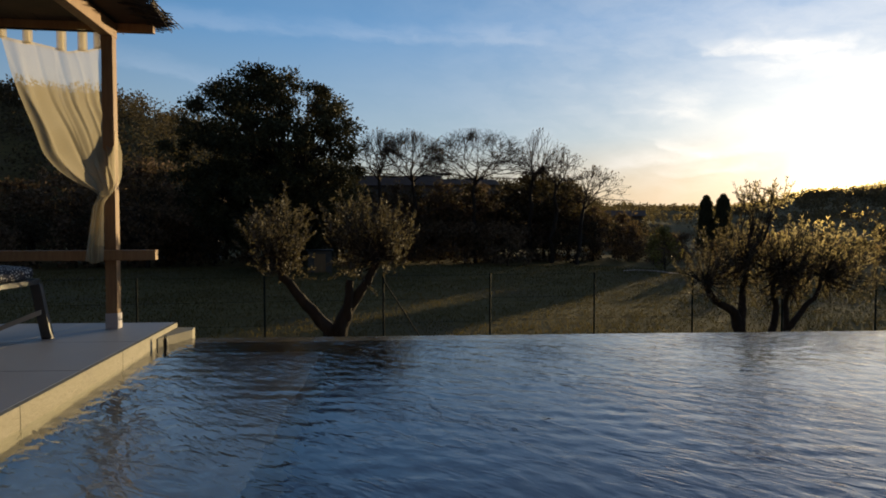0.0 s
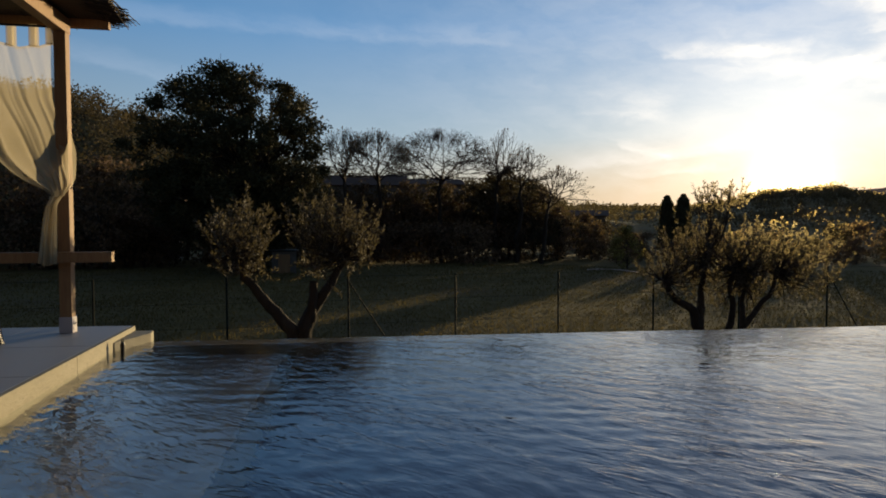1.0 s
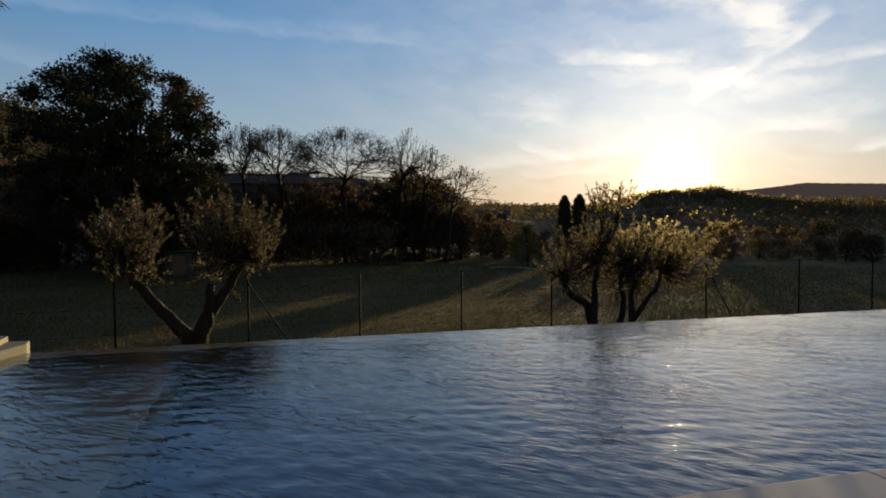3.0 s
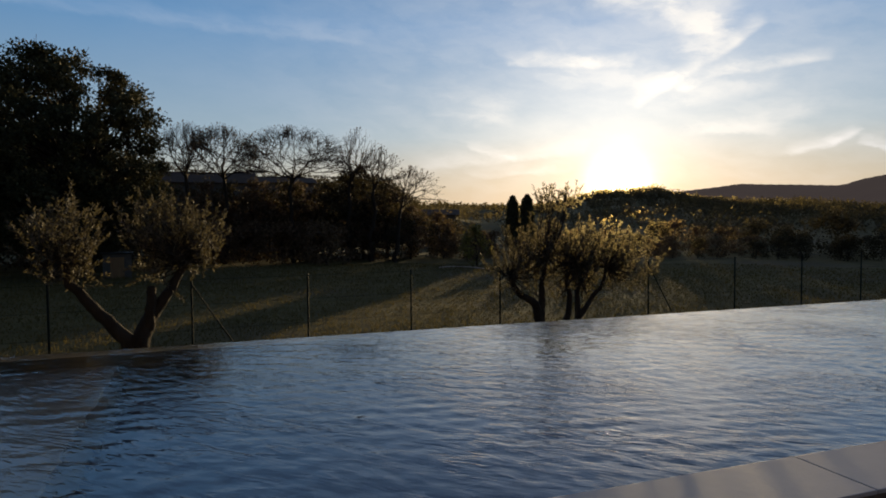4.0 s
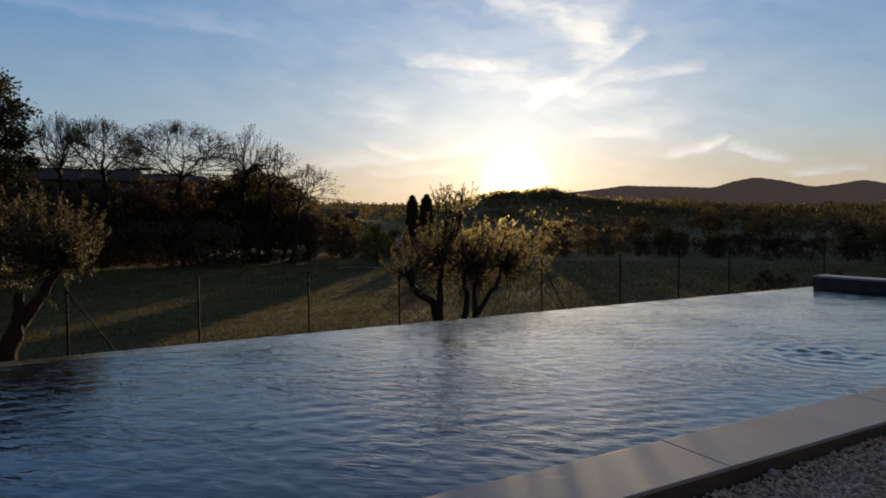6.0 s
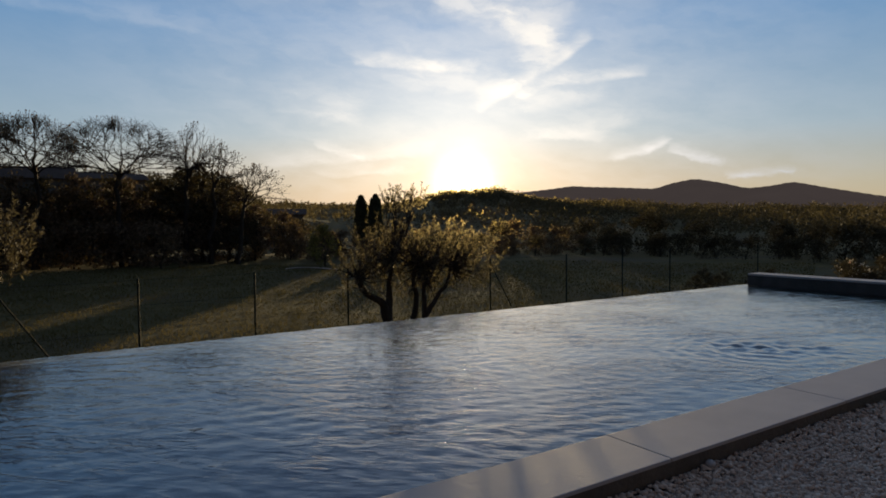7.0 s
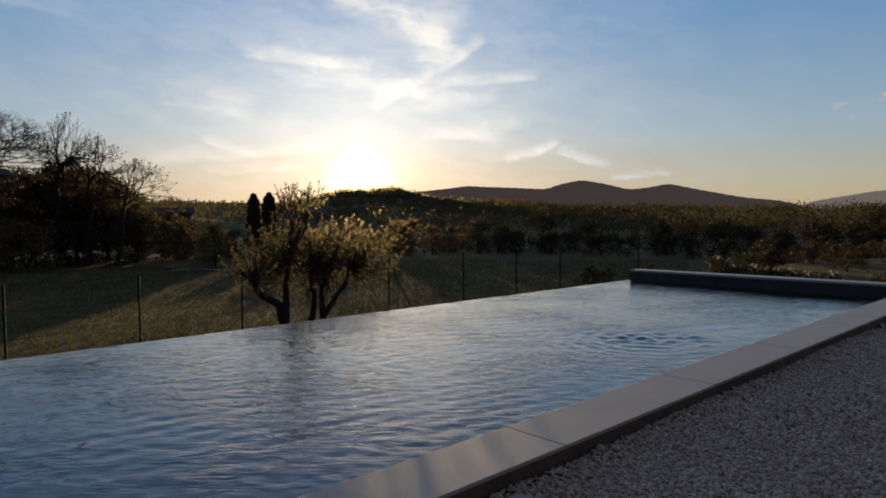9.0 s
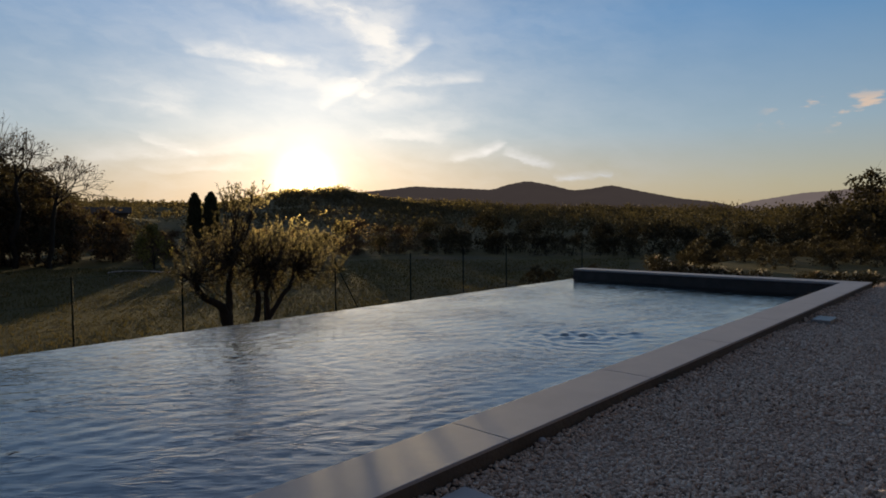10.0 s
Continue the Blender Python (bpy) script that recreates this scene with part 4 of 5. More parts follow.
# ---- far woods on the slopes ----
def woods():
    rng = np.random.default_rng(5)
    n = 5200
    a = np.where(rng.random(n) < 0.55, rng.uniform(33, 92, n), rng.uniform(-50, 33, n))
    R, E = np.interp(a, HILL_AZ, HILL_R), np.interp(a, HILL_AZ, HILL_EL)
    f = rng.random(n) ** 0.6
    r = 58 + (R * 1.04 - 58) * f
    open_valley = (a > 27) & (a < 44) & (r < 66)
    a, r = a[~open_valley], r[~open_valley]
    n = len(a)
    x, y = r * np.sin(np.radians(a)), r * np.cos(np.radians(a))
    z = land(x, y)
    h = rng.uniform(2.2, 4.6, n) * np.interp(r, [60, 140, 800], [0.8, 1.1, 1.5])
    w = h * rng.uniform(0.45, 0.75, n)
    per = 52
    o = rng.normal(0, 1, (n, per, 3))
    o /= np.linalg.norm(o, axis=2, keepdims=True)
    o *= rng.random((n, per, 1)) ** 0.45
    o *= 1 + 0.2 * np.sin(o[..., 0:1] * 5 + a[:, None, None])
    c = np.stack([x[:, None] + o[..., 0] * w[:, None], y[:, None] + o[..., 1] * w[:, None], z[:, None] + h[:, None] * (0.5 + 0.5 * o[..., 2])], -1).reshape(-1, 3)
    s = np.repeat(np.interp(r, [60, 200, 800], [0.36, 0.6, 1.9]), per)[:, None]
    v, q = leaves(rng, c, o.reshape(-1, 3), s, s * 0.75, 0.7)
    tagged(link("far_woods", quick("far_woods", v, q), M_WOODS, None, "dense scrub and woods covering the far slopes"), category="woods", kind="stuff")


woods()


# ---- grass of the field ----
def grass():
    rng = np.random.default_rng(8)
    n = 130000
    a = np.radians(rng.uniform(-42, 64, n))
    r = 7.6 + 31 * rng.random(n) ** 1.25
    x, y = r * np.sin(a), r * np.cos(a)
    keep = (y > 6.3) & ((x < 9.0) | (y > 9.5))
    x, y, r = x[keep], y[keep], r[keep]
    patch = 0.55 + 0.45 * np.sin(x * 0.9 + 1.3 * np.sin(y * 0.55)) * np.sin(y * 0.8 + np.sin(x * 0.6))
    p = np.stack([x, y, land(x, y) - 0.01], -1)
    d = np.tile(np.array([[0.0, 0.0, 1.0]]), (len(x), 1))
    L = (0.04 + 0.07 * patch * rng.random(len(x)))[:, None] * np.interp(r, [8, 36], [1.0, 1.5])[:, None]
    v, q = leaves(rng, p, d, L, 0.009 + 0.0009 * r[:, None], 0.35)
    tagged(link("grass", quick("grass", v, q), M_GRASS, None, "rough uneven meadow grass"), category="grass", kind="stuff")


grass()


def dry_grass():
    rng = np.random.default_rng(81)
    n = 16000
    x, y = rng.uniform(-7.5, 8.5, n), 6.1 + 5.0 * rng.random(n) ** 1.3
    keep = np.sin(x * 1.7 + 1.5 * np.sin(y * 0.9)) + np.sin(x * 0.6 + y) > -0.5
    x, y = x[keep], y[keep]
    p = np.stack([x, y, land(x, y) - 0.01], -1)
    d = np.tile(np.array([[0.0, 0.0, 1.0]]), (len(x), 1))
    v, q = leaves(rng, p, d, rng.uniform(0.10, 0.32, (len(x), 1)), 0.012, 0.3)
    tagged(link("dry_grass", quick("dry_grass", v, q), M_DRY, None, "tall dry straw-coloured grass below the pool"), category="grass", kind="stuff")


dry_grass()


# ---- wire fence ----
def fence():
    f = thing("wire_fence", "dark green wire fence with thin steel posts across the meadow", "fence")
    posts = []
    for az_ in (-33.5, -22.85, -12.7, -2.25, 7.48, 16.75, 24.87, 31.6, 37.8, 44.6, 49.4, 53.3, 60.0):
        t = math.tan(radians(az_))
        x = 12 * t / (1 - 0.1 * t)
        y = 12 + 0.1 * x
        posts.append((x, y, float(land(x, y))))
    top = 0.04
    for x, y, z in posts:
        part("post", rod((x, y, z - 0.3), (x, y, top + 0.03), 0.019, sides=8), M_FENCE, f)
    for k, sgn in ((3, 1), (8, 1)):
        x, y, z = posts[k]
        part("brace", rod((x, y, top - 0.08), (x + sgn * 0.92, y + 0.09, z - 0.1), 0.014, sides=6), M_FENCE, f)
    for h in (top, top - 0.45, top - 0.9):
        for a, c in zip(posts, posts[1:]):
            v, q = tubes([(*a[:2], h, *c[:2], h, 0.0022, 0.0022)], 4)
            link("wire", quick("wire", v, q), M_FENCE, f)


fence()


# ---- houses half hidden in the trees ----
def house(name, label, az_, r, w, d, eave, ridge, turn, win=2):
    x, y, z = spot(az_, r)
    h = thing(name, label, "house", "", (x, y, z, 0, 0, turn))
    part("wall", box((-w / 2, -d / 2, -0.5), (w / 2, d / 2, eave)), M_HOUSE, h)
    bm = bmesh.new()
    o = 0.4
    pts = [(-w / 2 - o, -d / 2 - o, eave - 0.1), (w / 2 + o, -d / 2 - o, eave - 0.1), (w / 2 + o, 0, ridge), (-w / 2 - o, 0, ridge), (w / 2 + o, d / 2 + o, eave - 0.1), (-w / 2 - o, d / 2 + o, eave - 0.1)]
    vs = [bm.verts.new(p) for p in pts]
    for f in ((0, 1, 2, 3), (3, 2, 4, 5), (0, 3, 5), (1, 4, 2), (0, 5, 4, 1)):
        bm.faces.new([vs[i] for i in f])
    bmesh.ops.recalc_face_normals(bm, faces=bm.faces)
    part("roof", bm, M_TILE, h, "low pitched terracotta tile roof")
    for k in range(win):
        cx = -w / 2 + w * (k + 1) / (win + 1)
        wn = part("window", box((cx - 0.55, -d / 2 - 0.04, 0.9), (cx + 0.55, -d / 2 + 0.05, 2.1), 0.01), M_WALL, h)
        part("pane", box((cx - 0.47, -d / 2 - 0.06, 0.98), (cx + 0.47, -d / 2 - 0.042, 2.02)), M_GLASSDARK, wn)


house("farmhouse", "long house with a tiled roof behind bare trees, walls toned dark as a silhouette", -0.6, 58, 6.6, 6.0, 6.1, 7.1, -2, 3)
house("farmhouse", "house with a low tiled roof among trees, walls toned dark as a silhouette", 5.0, 60, 5.4, 5.0, 6.2, 6.8, 4, 2)
house("bungalow", "low house at the edge of the wood", 19.2, 66, 3.4, 5.0, 3.5, 4.0, -20, 2)
house("cottage", "small pale cottage glimpsed between autumn trees", -18.2, 52, 3.4, 4.0, 4.2, 5.2, 12, 1)


def shed():
    x, y, z = spot(-7.9, 34.5)
    s = thing("shed", "small grey wooden shed under the oak", "shed", "", (x, y, z, 0, 0, 8))
    part("wall", box((-0.62, -0.6, -0.1), (0.62, 0.6, 1.15), 0.01), M_CONCRETE, s)
    part("roof", box((-0.72, -0.7, 1.15), (0.72, 0.7, 1.22), 0.01), M_IRON, s)
    part("door", box((-0.3, -0.63, 0.0), (0.3, -0.605, 1.0), 0.005), M_WOOD, s)


shed()


def track():
    """A pale dirt track along the field's far edge."""
    v = []
    for k in range(14):
        az_ = 19.2 + k * 0.36
        r = 33 + 1.2 * math.sin(k * 0.35) + 0.05 * k
        for dr in (0, 0.7 + 0.2 * math.sin(k * 0.9)):
            x, y, z = spot(az_, r + dr)
            v.append((x, y, z + 0.05))
    q = [(2 * k, 2 * k + 2, 2 * k + 3, 2 * k + 1) for k in range(13)]
    tagged(link("dirt_track", quick("dirt_track", v, q), M_GRAVEL_BED, None, "pale dirt track along the meadow's far edge"), category="track", kind="structure")


track()


# ---- pergola over the deck ----
ASKEW = pose(-2.34, 5.13, 0, 0, 0, 4.5) @ pose(2.34, -5.13, 0)  # the pergola follows the deck's edge


def pergola():
    p = thing("pergola", "wooden pergola with a shaggy reed roof over the deck", "pergola")
    p.matrix_basis = ASKEW
    px0, px1, py0, py1 = -2.386, -2.300, 5.088, 5.174
    for x0, y0, lab in ((px0, py0, 1), (px0 - 2.9, py0, 0), (px0, 2.0, 0), (px0 - 2.9, 2.0, 0)):
        post = part("post", box((x0, y0, DECK_Z + 0.02), (x0 + 0.086, y0 + 0.086, 2.465), 0.005), M_WOOD, p)
        part("post_shoe", box((x0 - 0.004, y0 - 0.004, DECK_Z), (x0 + 0.090, y0 + 0.090, DECK_Z + 0.125), 0.003), M_COPING, post, "pale metal post shoe")
        for k in range(2):
            part("screw", rod((x0 + 0.090, y0 + 0.025 + 0.035 * k, DECK_Z + 0.07), (x0 + 0.094, y0 + 0.025 + 0.035 * k, DECK_Z + 0.07), 0.005, sides=8), M_IRON, post)
    part("side_beam", box((px0, 1.7, 2.465), (px1, py1 + 0.02, 2.585), 0.006), M_WOOD, p)
    part("side_beam", box((px0 - 2.9, 1.7, 2.465), (px1 - 2.9, py1 + 0.02, 2.585), 0.006), M_WOOD, p)
    for y in (5.20, 4.2, 3.2, 2.2):
        part("rafter", box((-5.6, y, 2.535), (-2.03, y + 0.06, 2.60), 0.004), M_WOOD, p)
    part("back_rail", box((-5.5, 5.01, 0.715), (-1.985, 5.083, 0.795), 0.005), M_WOOD, p, "low wooden rail across the posts")
    part("curtain_rail", rod((-5.3, 5.13, 2.505), (-2.30, 5.13, 2.505), 0.009), M_IRON, p)
    # reed mat: canes laid across, ragged at the rim
    rng = np.random.default_rng(91)
    segs = []
    for k in range(1500):
        y = rng.uniform(1.5, 5.36)
        z = 2.615 + rng.random() * 0.07
        x1 = -1.94 + rng.normal(0, 0.045)
        x0 = x1 - rng.uniform(1.2, 2.6)
        droop = rng.normal(0.0, 0.02)
        segs.append((x0, y + rng.normal(0, 0.03), z, x1 - 0.25, y, z, 0.006, 0.006))
        segs.append((x1 - 0.25, y, z, x1, y + rng.normal(0, 0.02), z - abs(droop) - 0.015, 0.006, 0.003))
    for k in range(500):
        x = rng.uniform(-5.6, -1.9)
        y1 = 5.40 + rng.normal(0, 0.03)
        z = 2.61 + rng.random() * 0.07
        segs.append((x, y1 - 0.6, z, x + rng.normal(0, 0.04), y1, z - abs(rng.normal(0, 0.02)), 0.006, 0.003))
    v, q = tubes(segs, 5)
    link("reed_fringe", quick("reed_fringe", v, q), M_REED, p, "ragged dry reed ends")
    part("reed_mat", box((-5.6, 1.5, 2.602), (-2.06, 5.34, 2.68), 0.02), M_REED, p, "dark brushwood roof mat")


pergola()


# ---- tied-back voile curtain ----
def curtain():
    c = thing("curtain", "sheer cream voile curtain tied back to the pergola post", "curtain")
    nu, nv = 90, 120
    ky = 5.13
    # left and right borders by height: the cloth is gathered at the tie and falls on as a tail
    zl = [2.475, 2.19, 1.98, 1.745, 1.55, 1.42, 1.325, 1.255, 1.225, 1.07, 0.85, 0.71]
    xl = [-3.16, -3.09, -3.02, -2.925, -2.825, -2.705, -2.58, -2.435, -2.372, -2.407, -2.44, -2.462]
    xr = [-2.405, -2.40, -2.39, -2.295, -2.215, -2.208, -2.222, -2.27, -2.318, -2.322, -2.328, -2.337]
    zz = np.linspace(2.475, 0.71, nv)
    L = np.interp(-zz, [-z for z in zl], xl)
    R = np.interp(-zz, [-z for z in zl], xr)
    ker = np.ones(7) / 7
    L[4:-4] = np.convolve(np.pad(L, 3, mode="edge"), ker, "valid")[4:-4]
    R[4:-4] = np.convolve(np.pad(R, 3, mode="edge"), ker, "valid")[4:-4]
    u = np.linspace(0, 1, nu)
    X = L[:, None] + (R - L)[:, None] * u[None]
    width = np.maximum(R - L, 0.05)
    amp = np.interp(width, [0.05, 0.2, 0.75], [0.03, 0.06, 0.035])
    sway = (2.475 - zz)[:, None]
    rng = np.random.default_rng(55)
    fold = 0.35 * np.sin(u[None] * 2 * math.pi * 1.7 + 0.9 * sway)
    for k in range(16):
        cu, wu = rng.random(), rng.uniform(0.012, 0.05)
        drift = cu + rng.normal(0, 0.07) * sway + 0.03 * np.sin(sway * rng.uniform(2, 5) + k)
        fold = fold + rng.uniform(-0.9, 1.0) * np.exp(-((u[None] - drift) / wu) ** 2) * (0.35 + 0.65 * step01(sway, rng.uniform(-0.3, 0.5), rng.uniform(0.6, 1.2)))
    Y = ky + 0.6 * amp[:, None] * fold - 0.10 * step01(-zz, -1.80, -1.42)[:, None]
    Y = Y - 0.075 * step01(-zz, -1.25, -1.12)[:, None]
    # the top hangs in shallow swags between its tabs
    swag = np.interp(u, [0, 0.24, 0.36, 0.58, 0.68, 0.80, 0.86, 1.0], [0.02, -0.02, -0.035, -0.075, -0.095, -0.075, -0.085, -0.055])
    Z = zz[:, None] + (swag[None] - 0.03) * np.exp(-(2.475 - zz) / 0.35)[:, None]
    # the sagging belly hangs lower on the tied side's far border
    v = np.stack([X, Y, Z], -1).reshape(-1, 3)
    i, j = np.meshgrid(np.arange(nv - 1), np.arange(nu - 1), indexing="ij")
    q = np.stack([i * nu + j, i * nu + j + 1, (i + 1) * nu + j + 1, (i + 1) * nu + j], -1).reshape(-1, 4)
    link("cloth", quick("cloth", v, q), M_VOILE, c, "", True)
    hv = np.stack([X[:3], Y[:3] - 0.004, Z[:3]], -1).reshape(-1, 3)
    hi_, hj = np.meshgrid(np.arange(2), np.arange(nu - 1), indexing="ij")
    hq = np.stack([hi_ * nu + hj, hi_ * nu + hj + 1, (hi_ + 1) * nu + hj + 1, (hi_ + 1) * nu + hj], -1).reshape(-1, 4)
    link("hem", quick("hem", hv, hq), M_VOILE, c, "doubled hem along the top", True)
    # the tail below the tie lies in several folds
    for k in range(3):
        n0 = int(np.argmax(zz < 1.22))
        tx, tz = X[n0:], Z[n0:]
        tyy = Y[n0:] - 0.012 * (k + 1) + 0.012 * np.sin(u[None] * (9 + 4 * k) + 2 * k)
        tv = np.stack([tx + 0.006 * (k - 1), tyy, tz + 0.012 * np.sin(u[None] * 7 + k) * np.linspace(0, 1, len(tz))[:, None]], -1).reshape(-1, 3)
        ti, tj = np.meshgrid(np.arange(len(tz) - 1), np.arange(nu - 1), indexing="ij")
        tq = np.stack([ti * nu + tj, ti * nu + tj + 1, (ti + 1) * nu + tj + 1, (ti + 1) * nu + tj], -1).reshape(-1, 4)
        link("tail", quick("tail", tv, tq), M_VOILE, c, "", True)
    for x, z0 in ((-3.15, 2.47), (-2.955, 2.425), (-2.70, 2.375), (-2.54, 2.375), (-2.42, 2.39)):
        part("tab", box((x - 0.031, ky - 0.016, z0 - 0.02), (x + 0.031, ky - 0.012, 2.517), 0.001), M_VOILE, c, "doubled cloth hanging tab")
        part("tab", box((x - 0.031, ky + 0.012, z0 - 0.02), (x + 0.031, ky + 0.016, 2.517), 0.001), M_VOILE, c)
    bm = bmesh.new()
    ring = 20
    vs = []
    for k in range(ring):
        a = 2 * math.pi * k / ring
        for dz in (-0.022, 0.022):
            vs.append(bm.verts.new((-2.345 + 0.04 * math.cos(a), ky - 0.10 + 0.045 * math.sin(a), 1.232 + dz + 0.012 * math.cos(a))))
    for k in range(ring):
        a, b_ = 2 * k, 2 * ((k + 1) % ring)
        bm.faces.new((vs[a], vs[b_], vs[b_ + 1], vs[a + 1]))
    bmesh.ops.solidify(bm, geom=bm.faces[:], thickness=0.006)
    part("tie_band", bm, M_VOILE, c)


curtain()


# ---- garden chair with a speckled cushion ----
def chair():
    c = thing("lounge_chair", "anthracite garden chair with a black and white speckled cushion", "chair", "", (-2.605, 4.68, DECK_Z, 0, 0, 0))
    # local: front leg foot at the origin, the seat runs to -x
    for y in (0.0, -0.62):
        for x, lean in ((0.0, -0.075), (-1.02, 0.05)):
            bm = box((-0.036, -0.02, 0.0), (0.036, 0.02, 0.40), 0.004)
            for w in bm.verts:
                w.co.x += lean * w.co.z / 0.40
            bmesh.ops.translate(bm, vec=(x, y, 0), verts=bm.verts)
            leg = part("leg", bm, M_ANTHRACITE, c)
            part("foot_cap", box((x - 0.024, y - 0.02, -0.0), (x + 0.024, y + 0.02, 0.012), 0.002), M_IRON, leg)
        part("side_rail", box((-1.02, y - 0.018, 0.40), (-0.055, y + 0.018, 0.435), 0.006), M_ANTHRACITE, c)
        bm = box((-0.5, y - 0.03, 0.18), (-0.03, y - 0.006, 0.215), 0.004)
        for w in bm.verts:
            w.co.z += (w.co.x + 0.03) * 0.40
        # sunlight on the bar is put in as a pale colour
        part("stretcher", bm, M_WALL, c, "stretcher bar coloured pale to stand for the sun on it")
    part("front_rail", box((-0.09, -0.62, 0.395), (-0.055, 0.0, 0.43), 0.005), M_ANTHRACITE, c)
    for k in range(9):
        part("slat", box((-0.98 + 0.1 * k, -0.60, 0.412), (-0.90 + 0.1 * k, -0.02, 0.43), 0.003), M_ANTHRACITE, c)
    bm = box((-1.0, -0.60, 0.436), (-0.075, -0.01, 0.565), 0.035)
    for w in bm.verts:
        if w.co.z > 0.5:
            w.co.z += 0.04 * math.cos(w.co.x * 2.2 + 1.3) - (0.06 if w.co.x > -0.2 else 0)
    part("cushion", bm, M_SPECKLE, c, "black and white speckled seat cushion", True)


chair()


# ---- small dark outlet post in the pool's corner ----
def outlet():
    o = thing("pool_outlet", "short dark metal post at the pool's corner", "post", "", (-1.83, 4.83, 0.05))
    part("stem", rod((0, 0, -0.35), (0, 0, 0.07), 0.015, sides=16), M_IRON, o)
    part("collar", rod((0, 0, 0.06), (0, 0, 0.085), 0.018, 0.012, sides=16), M_IRON, o)
    for s in (-1, 1):
        part("prong", rod((s * 0.005, 0, 0.08), (s * 0.006, 0, 0.108), 0.004, sides=8), M_IRON, o)


outlet()


# the terrace and all on it, at its true distance and level
SHIFT = Matrix.Translation((0, -0.03, 0.985)) @ Matrix.Scale(1.066, 4) @ Matrix.Translation((0, 0.03, -0.985))
for ob in [o for o in bpy.data.objects if o.parent is None and o.name in ("deck", "corner_block", "pergola", "curtain", "lounge_chair", "pool_outlet")]:
    ob.matrix_basis = SHIFT @ ob.matrix_basis


# ---- gravel stones ----
def gravel():
    rng = np.random.default_rng(14)
    base = np.array([[-1, -1, -1], [1, -1, -1], [1, 1, -1], [-1, 1, -1], [-1, -1, 1], [1, -1, 1], [1, 1, 1], [-1, 1, 1]], float)
    faces = np.array([[4, 5, 6, 7], [0, 1, 5, 4], [1, 2, 6, 5], [2, 3, 7, 6], [3, 0, 4, 7]])
    xs, ys, ss = [], [], []
    for n, x0, x1, y0, y1, s in ((22000, 1.0, 3.2, 0.15, 1.275, 0.0074), (22000, 3.2, 6.0, -0.1, 1.28, 0.0085), (12000, 6.0, 10.6, -0.5, 1.28, 0.0105)):
        xs.append(rng.uniform(x0, x1, n))
        ys.append(rng.uniform(y0, y1, n))
        ss.append(s * rng.lognormal(0, 0.32, n))
    x, y, s = map(np.concatenate, (xs, ys, ss))
    n = len(x)
    v = base[None] * rng.uniform(0.55, 1.0, (n, 8, 3)) * np.array([1.0, 0.66, 0.42])
    v *= s[:, None, None]
    a, b_ = rng.uniform(0, 6.283, n), rng.normal(0, 0.5, n)
    ca, sa, cb, sb = np.cos(a)[:, None], np.sin(a)[:, None], np.cos(b_)[:, None], np.sin(b_)[:, None]
    vx, vy, vz = v[..., 0], v[..., 1], v[..., 2]
    vx, vz = vx * cb + vz * sb, vz * cb - vx * sb
    vx, vy = vx * ca - vy * sa, vx * sa + vy * ca
    z = gravel_top(y) + 0.003 + rng.random(n) * 0.009 + 0.012 * step01(y, 1.16, 1.27) + 0.006 * np.sin(x * 3.1 + y * 4)
    v = np.stack([vx + x[:, None], vy + y[:, None], vz + z[:, None]], -1).reshape(-1, 3)
    q = (np.arange(n)[:, None, None] * 8 + faces[None]).reshape(-1, 4)
    link("gravel_stones", quick("gravel_stones", v, q), M_STONE, terrace, "loose angular pale gravel")["kind"] = "stuff"


gravel()


def stepping(name, label, lo, hi, mat):
    s = thing(name, label, "paver")
    part("stone", box(lo, hi, 0.008), mat, s)


stepping("paving_stone", "pale square paving stone set in the gravel", (1.18, 0.82, GRAVEL_Z - 0.02), (1.58, 1.225, GRAVEL_Z + 0.022), M_COPING)
stepping("cover_plate", "small white cover plate lying in the gravel", (6.26, 1.06, GRAVEL_Z - 0.01), (6.55, 1.21, GRAVEL_Z + 0.03), M_DECKTILE)


def pebble():
    bm = bmesh.new()
    bmesh.ops.create_icosphere(bm, subdivisions=2, radius=0.019)
    for w in bm.verts:
        w.co *= 1 + 0.12 * noise.noise(w.co * 60)
        w.co.z *= 0.85
    bmesh.ops.translate(bm, vec=(2.11, 1.262, GRAVEL_Z + 0.025), verts=bm.verts)
    tagged(part("pebble", bm, M_COPING, None, "single rounded white pebble against the kerb", True), category="stone")


pebble()


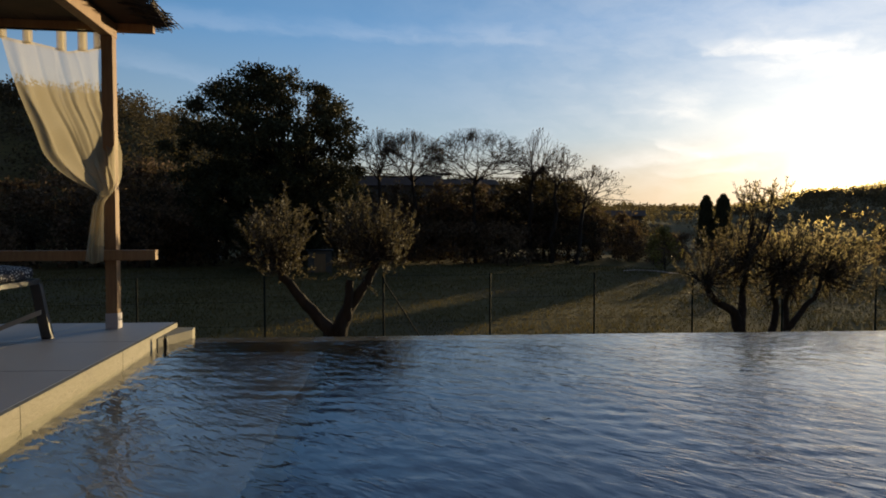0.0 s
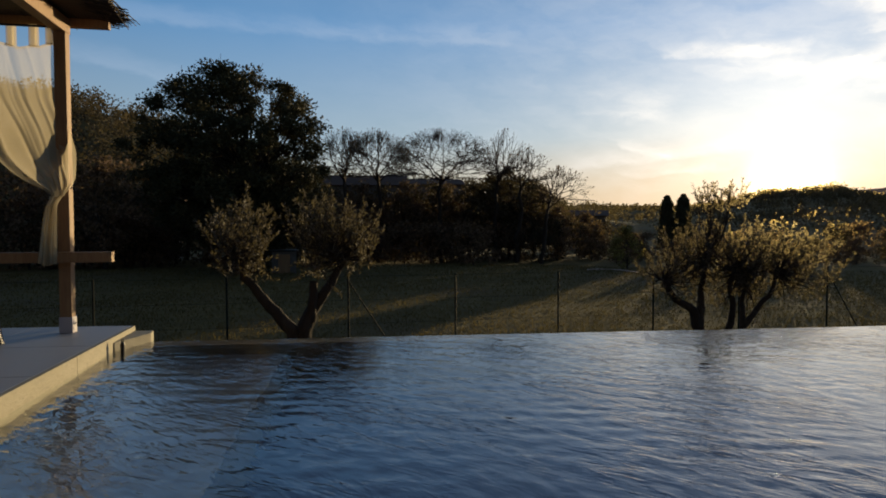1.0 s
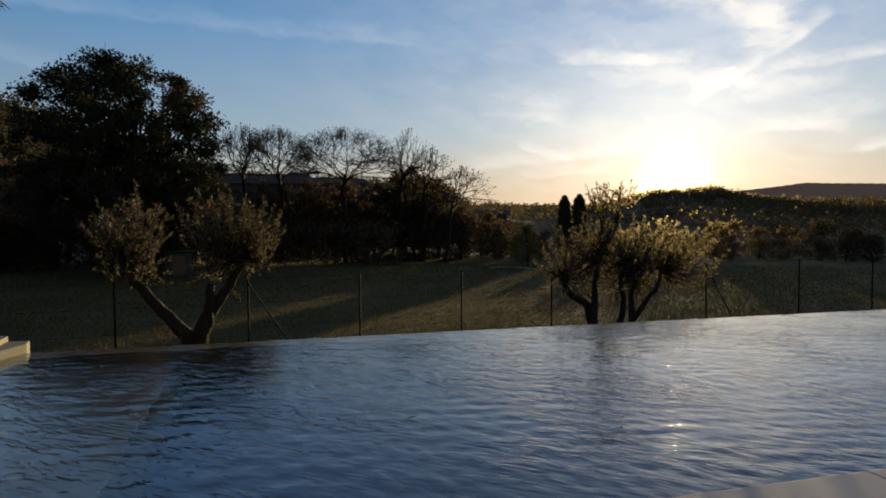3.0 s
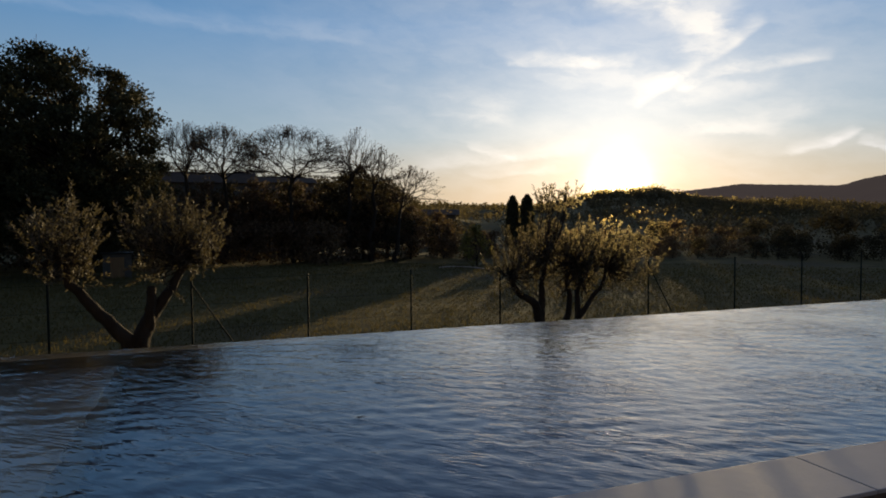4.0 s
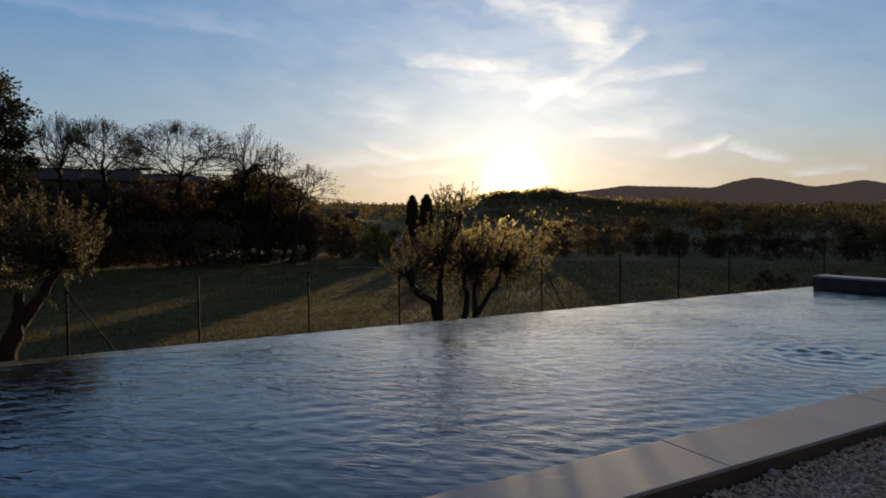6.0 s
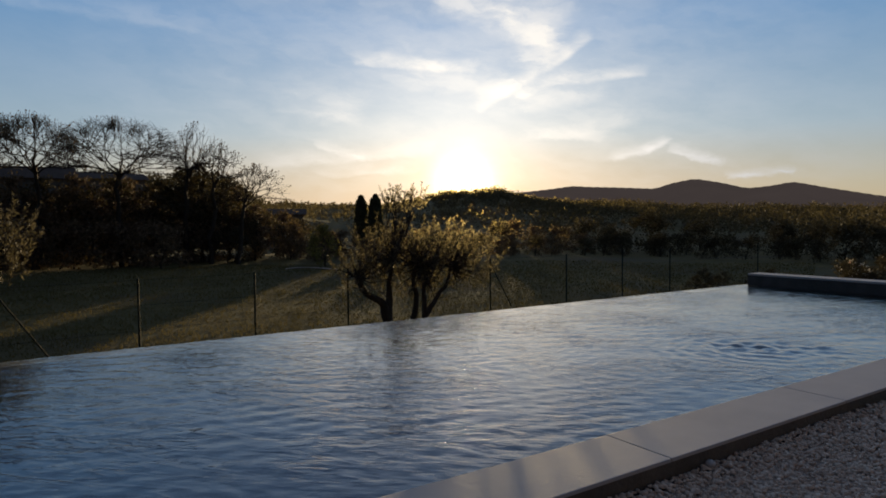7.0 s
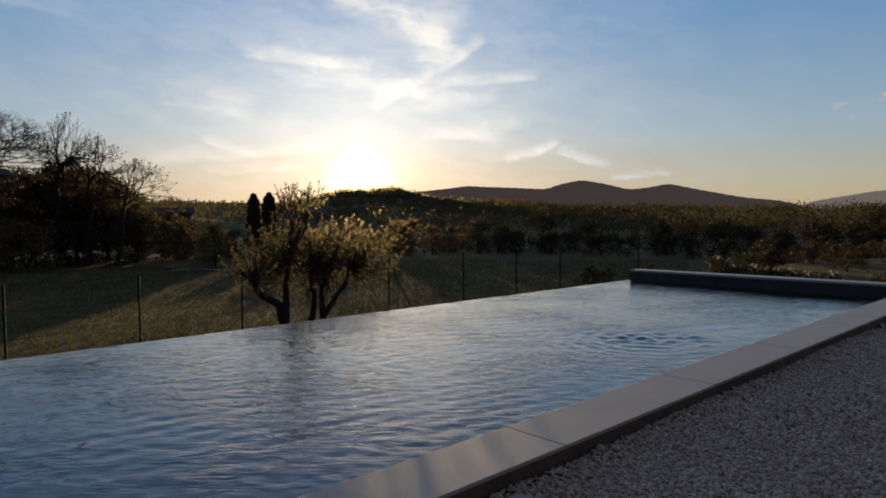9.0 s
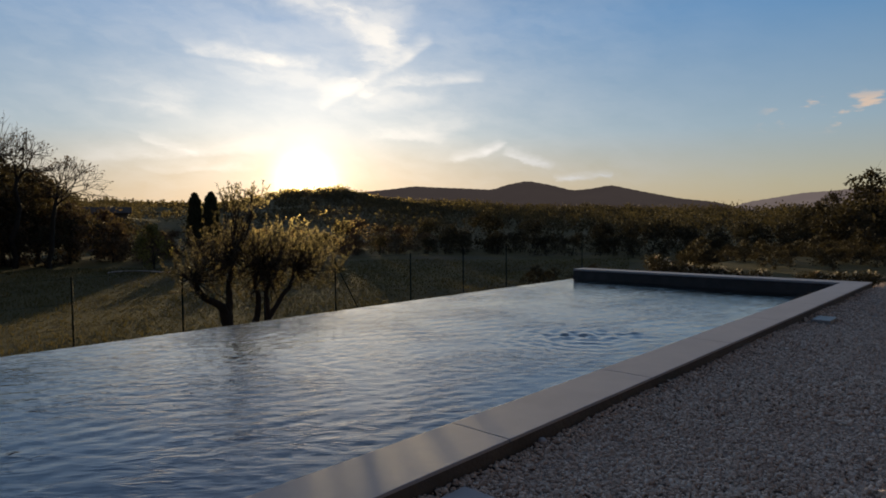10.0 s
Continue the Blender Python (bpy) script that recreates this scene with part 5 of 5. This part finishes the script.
# ---- flowering border beyond the end wall ----
def flowers(seed):
    rng = np.random.default_rng(seed)
    f = thing("flowering_shrub", "low shrub with pale pink and cream blooms", "shrub", "flowering border")
    segs, tips = [], []
    for k in range(14):
        a, s = rng.uniform(0, 6.283), rng.uniform(0.1, 0.5)
        tip = np.array([s * math.cos(a), s * math.sin(a), rng.uniform(0.18, 0.5)])
        segs += limb(rng, (0.2 * tip[0], 0.2 * tip[1], -0.05), tip, 0.008, 0.004, 0.08, 3)
        tips.append(tip)
    v, q = tubes(segs, 5)
    link("stems", quick("stems", v, q), M_TWIG, f)
    tips = np.array(tips)
    at_ = np.repeat(tips * 0.8, 55, 0) + rng.normal(0, 0.10, (14 * 55, 3)) * np.array([1, 1, 0.8])
    at_[:, 2] = np.abs(at_[:, 2])
    v, q = leaves(rng, at_, np.tile([[0, 0, 0.4]], (len(at_), 1)), 0.09, 0.035, 0.7)
    link("foliage", quick("foliage", v, q), M_SHRUB, f)
    v, q = leaves(rng, rng.normal(0, 0.03, (8, 3)), np.tile([[0, 0, 0.5]], (8, 1)), 0.055, 0.05, 0.9)
    petals = quick("bloom", v, q)
    petals.materials.append(M_PETAL)
    for tip in tips[::3]:
        bloom = new("bloom", petals)
        bloom.parent = f
        bloom.location = Vector(tip) + Vector((0, 0, 0.05))
    return f


rng2 = np.random.default_rng(19)
first = flowers(101)
second = flowers(102)
spots_ = []
for k in range(20):
    az_ = (66.8 + k * 0.66 if k < 13 else 78.2 + (k - 13) * 0.75) + rng2.uniform(-0.3, 0.3)
    spots_.append((az_, float(np.interp(az_, [58, 66, 74, 84], [14.6, 13.3, 12.3, 11.7])) + rng2.uniform(-0.4, 0.4)))
for k, (az_, r_) in enumerate(spots_):
    x, y, z = spot(az_, r_)
    m = pose(x, y, z, 0, 0, rng2.uniform(0, 360)) @ Matrix.Scale(rng2.uniform(0.45, 0.75), 4)
    if k < 2:
        (first, second)[k].matrix_basis = m
    else:
        copy_thing((first, second)[k % 2], m)
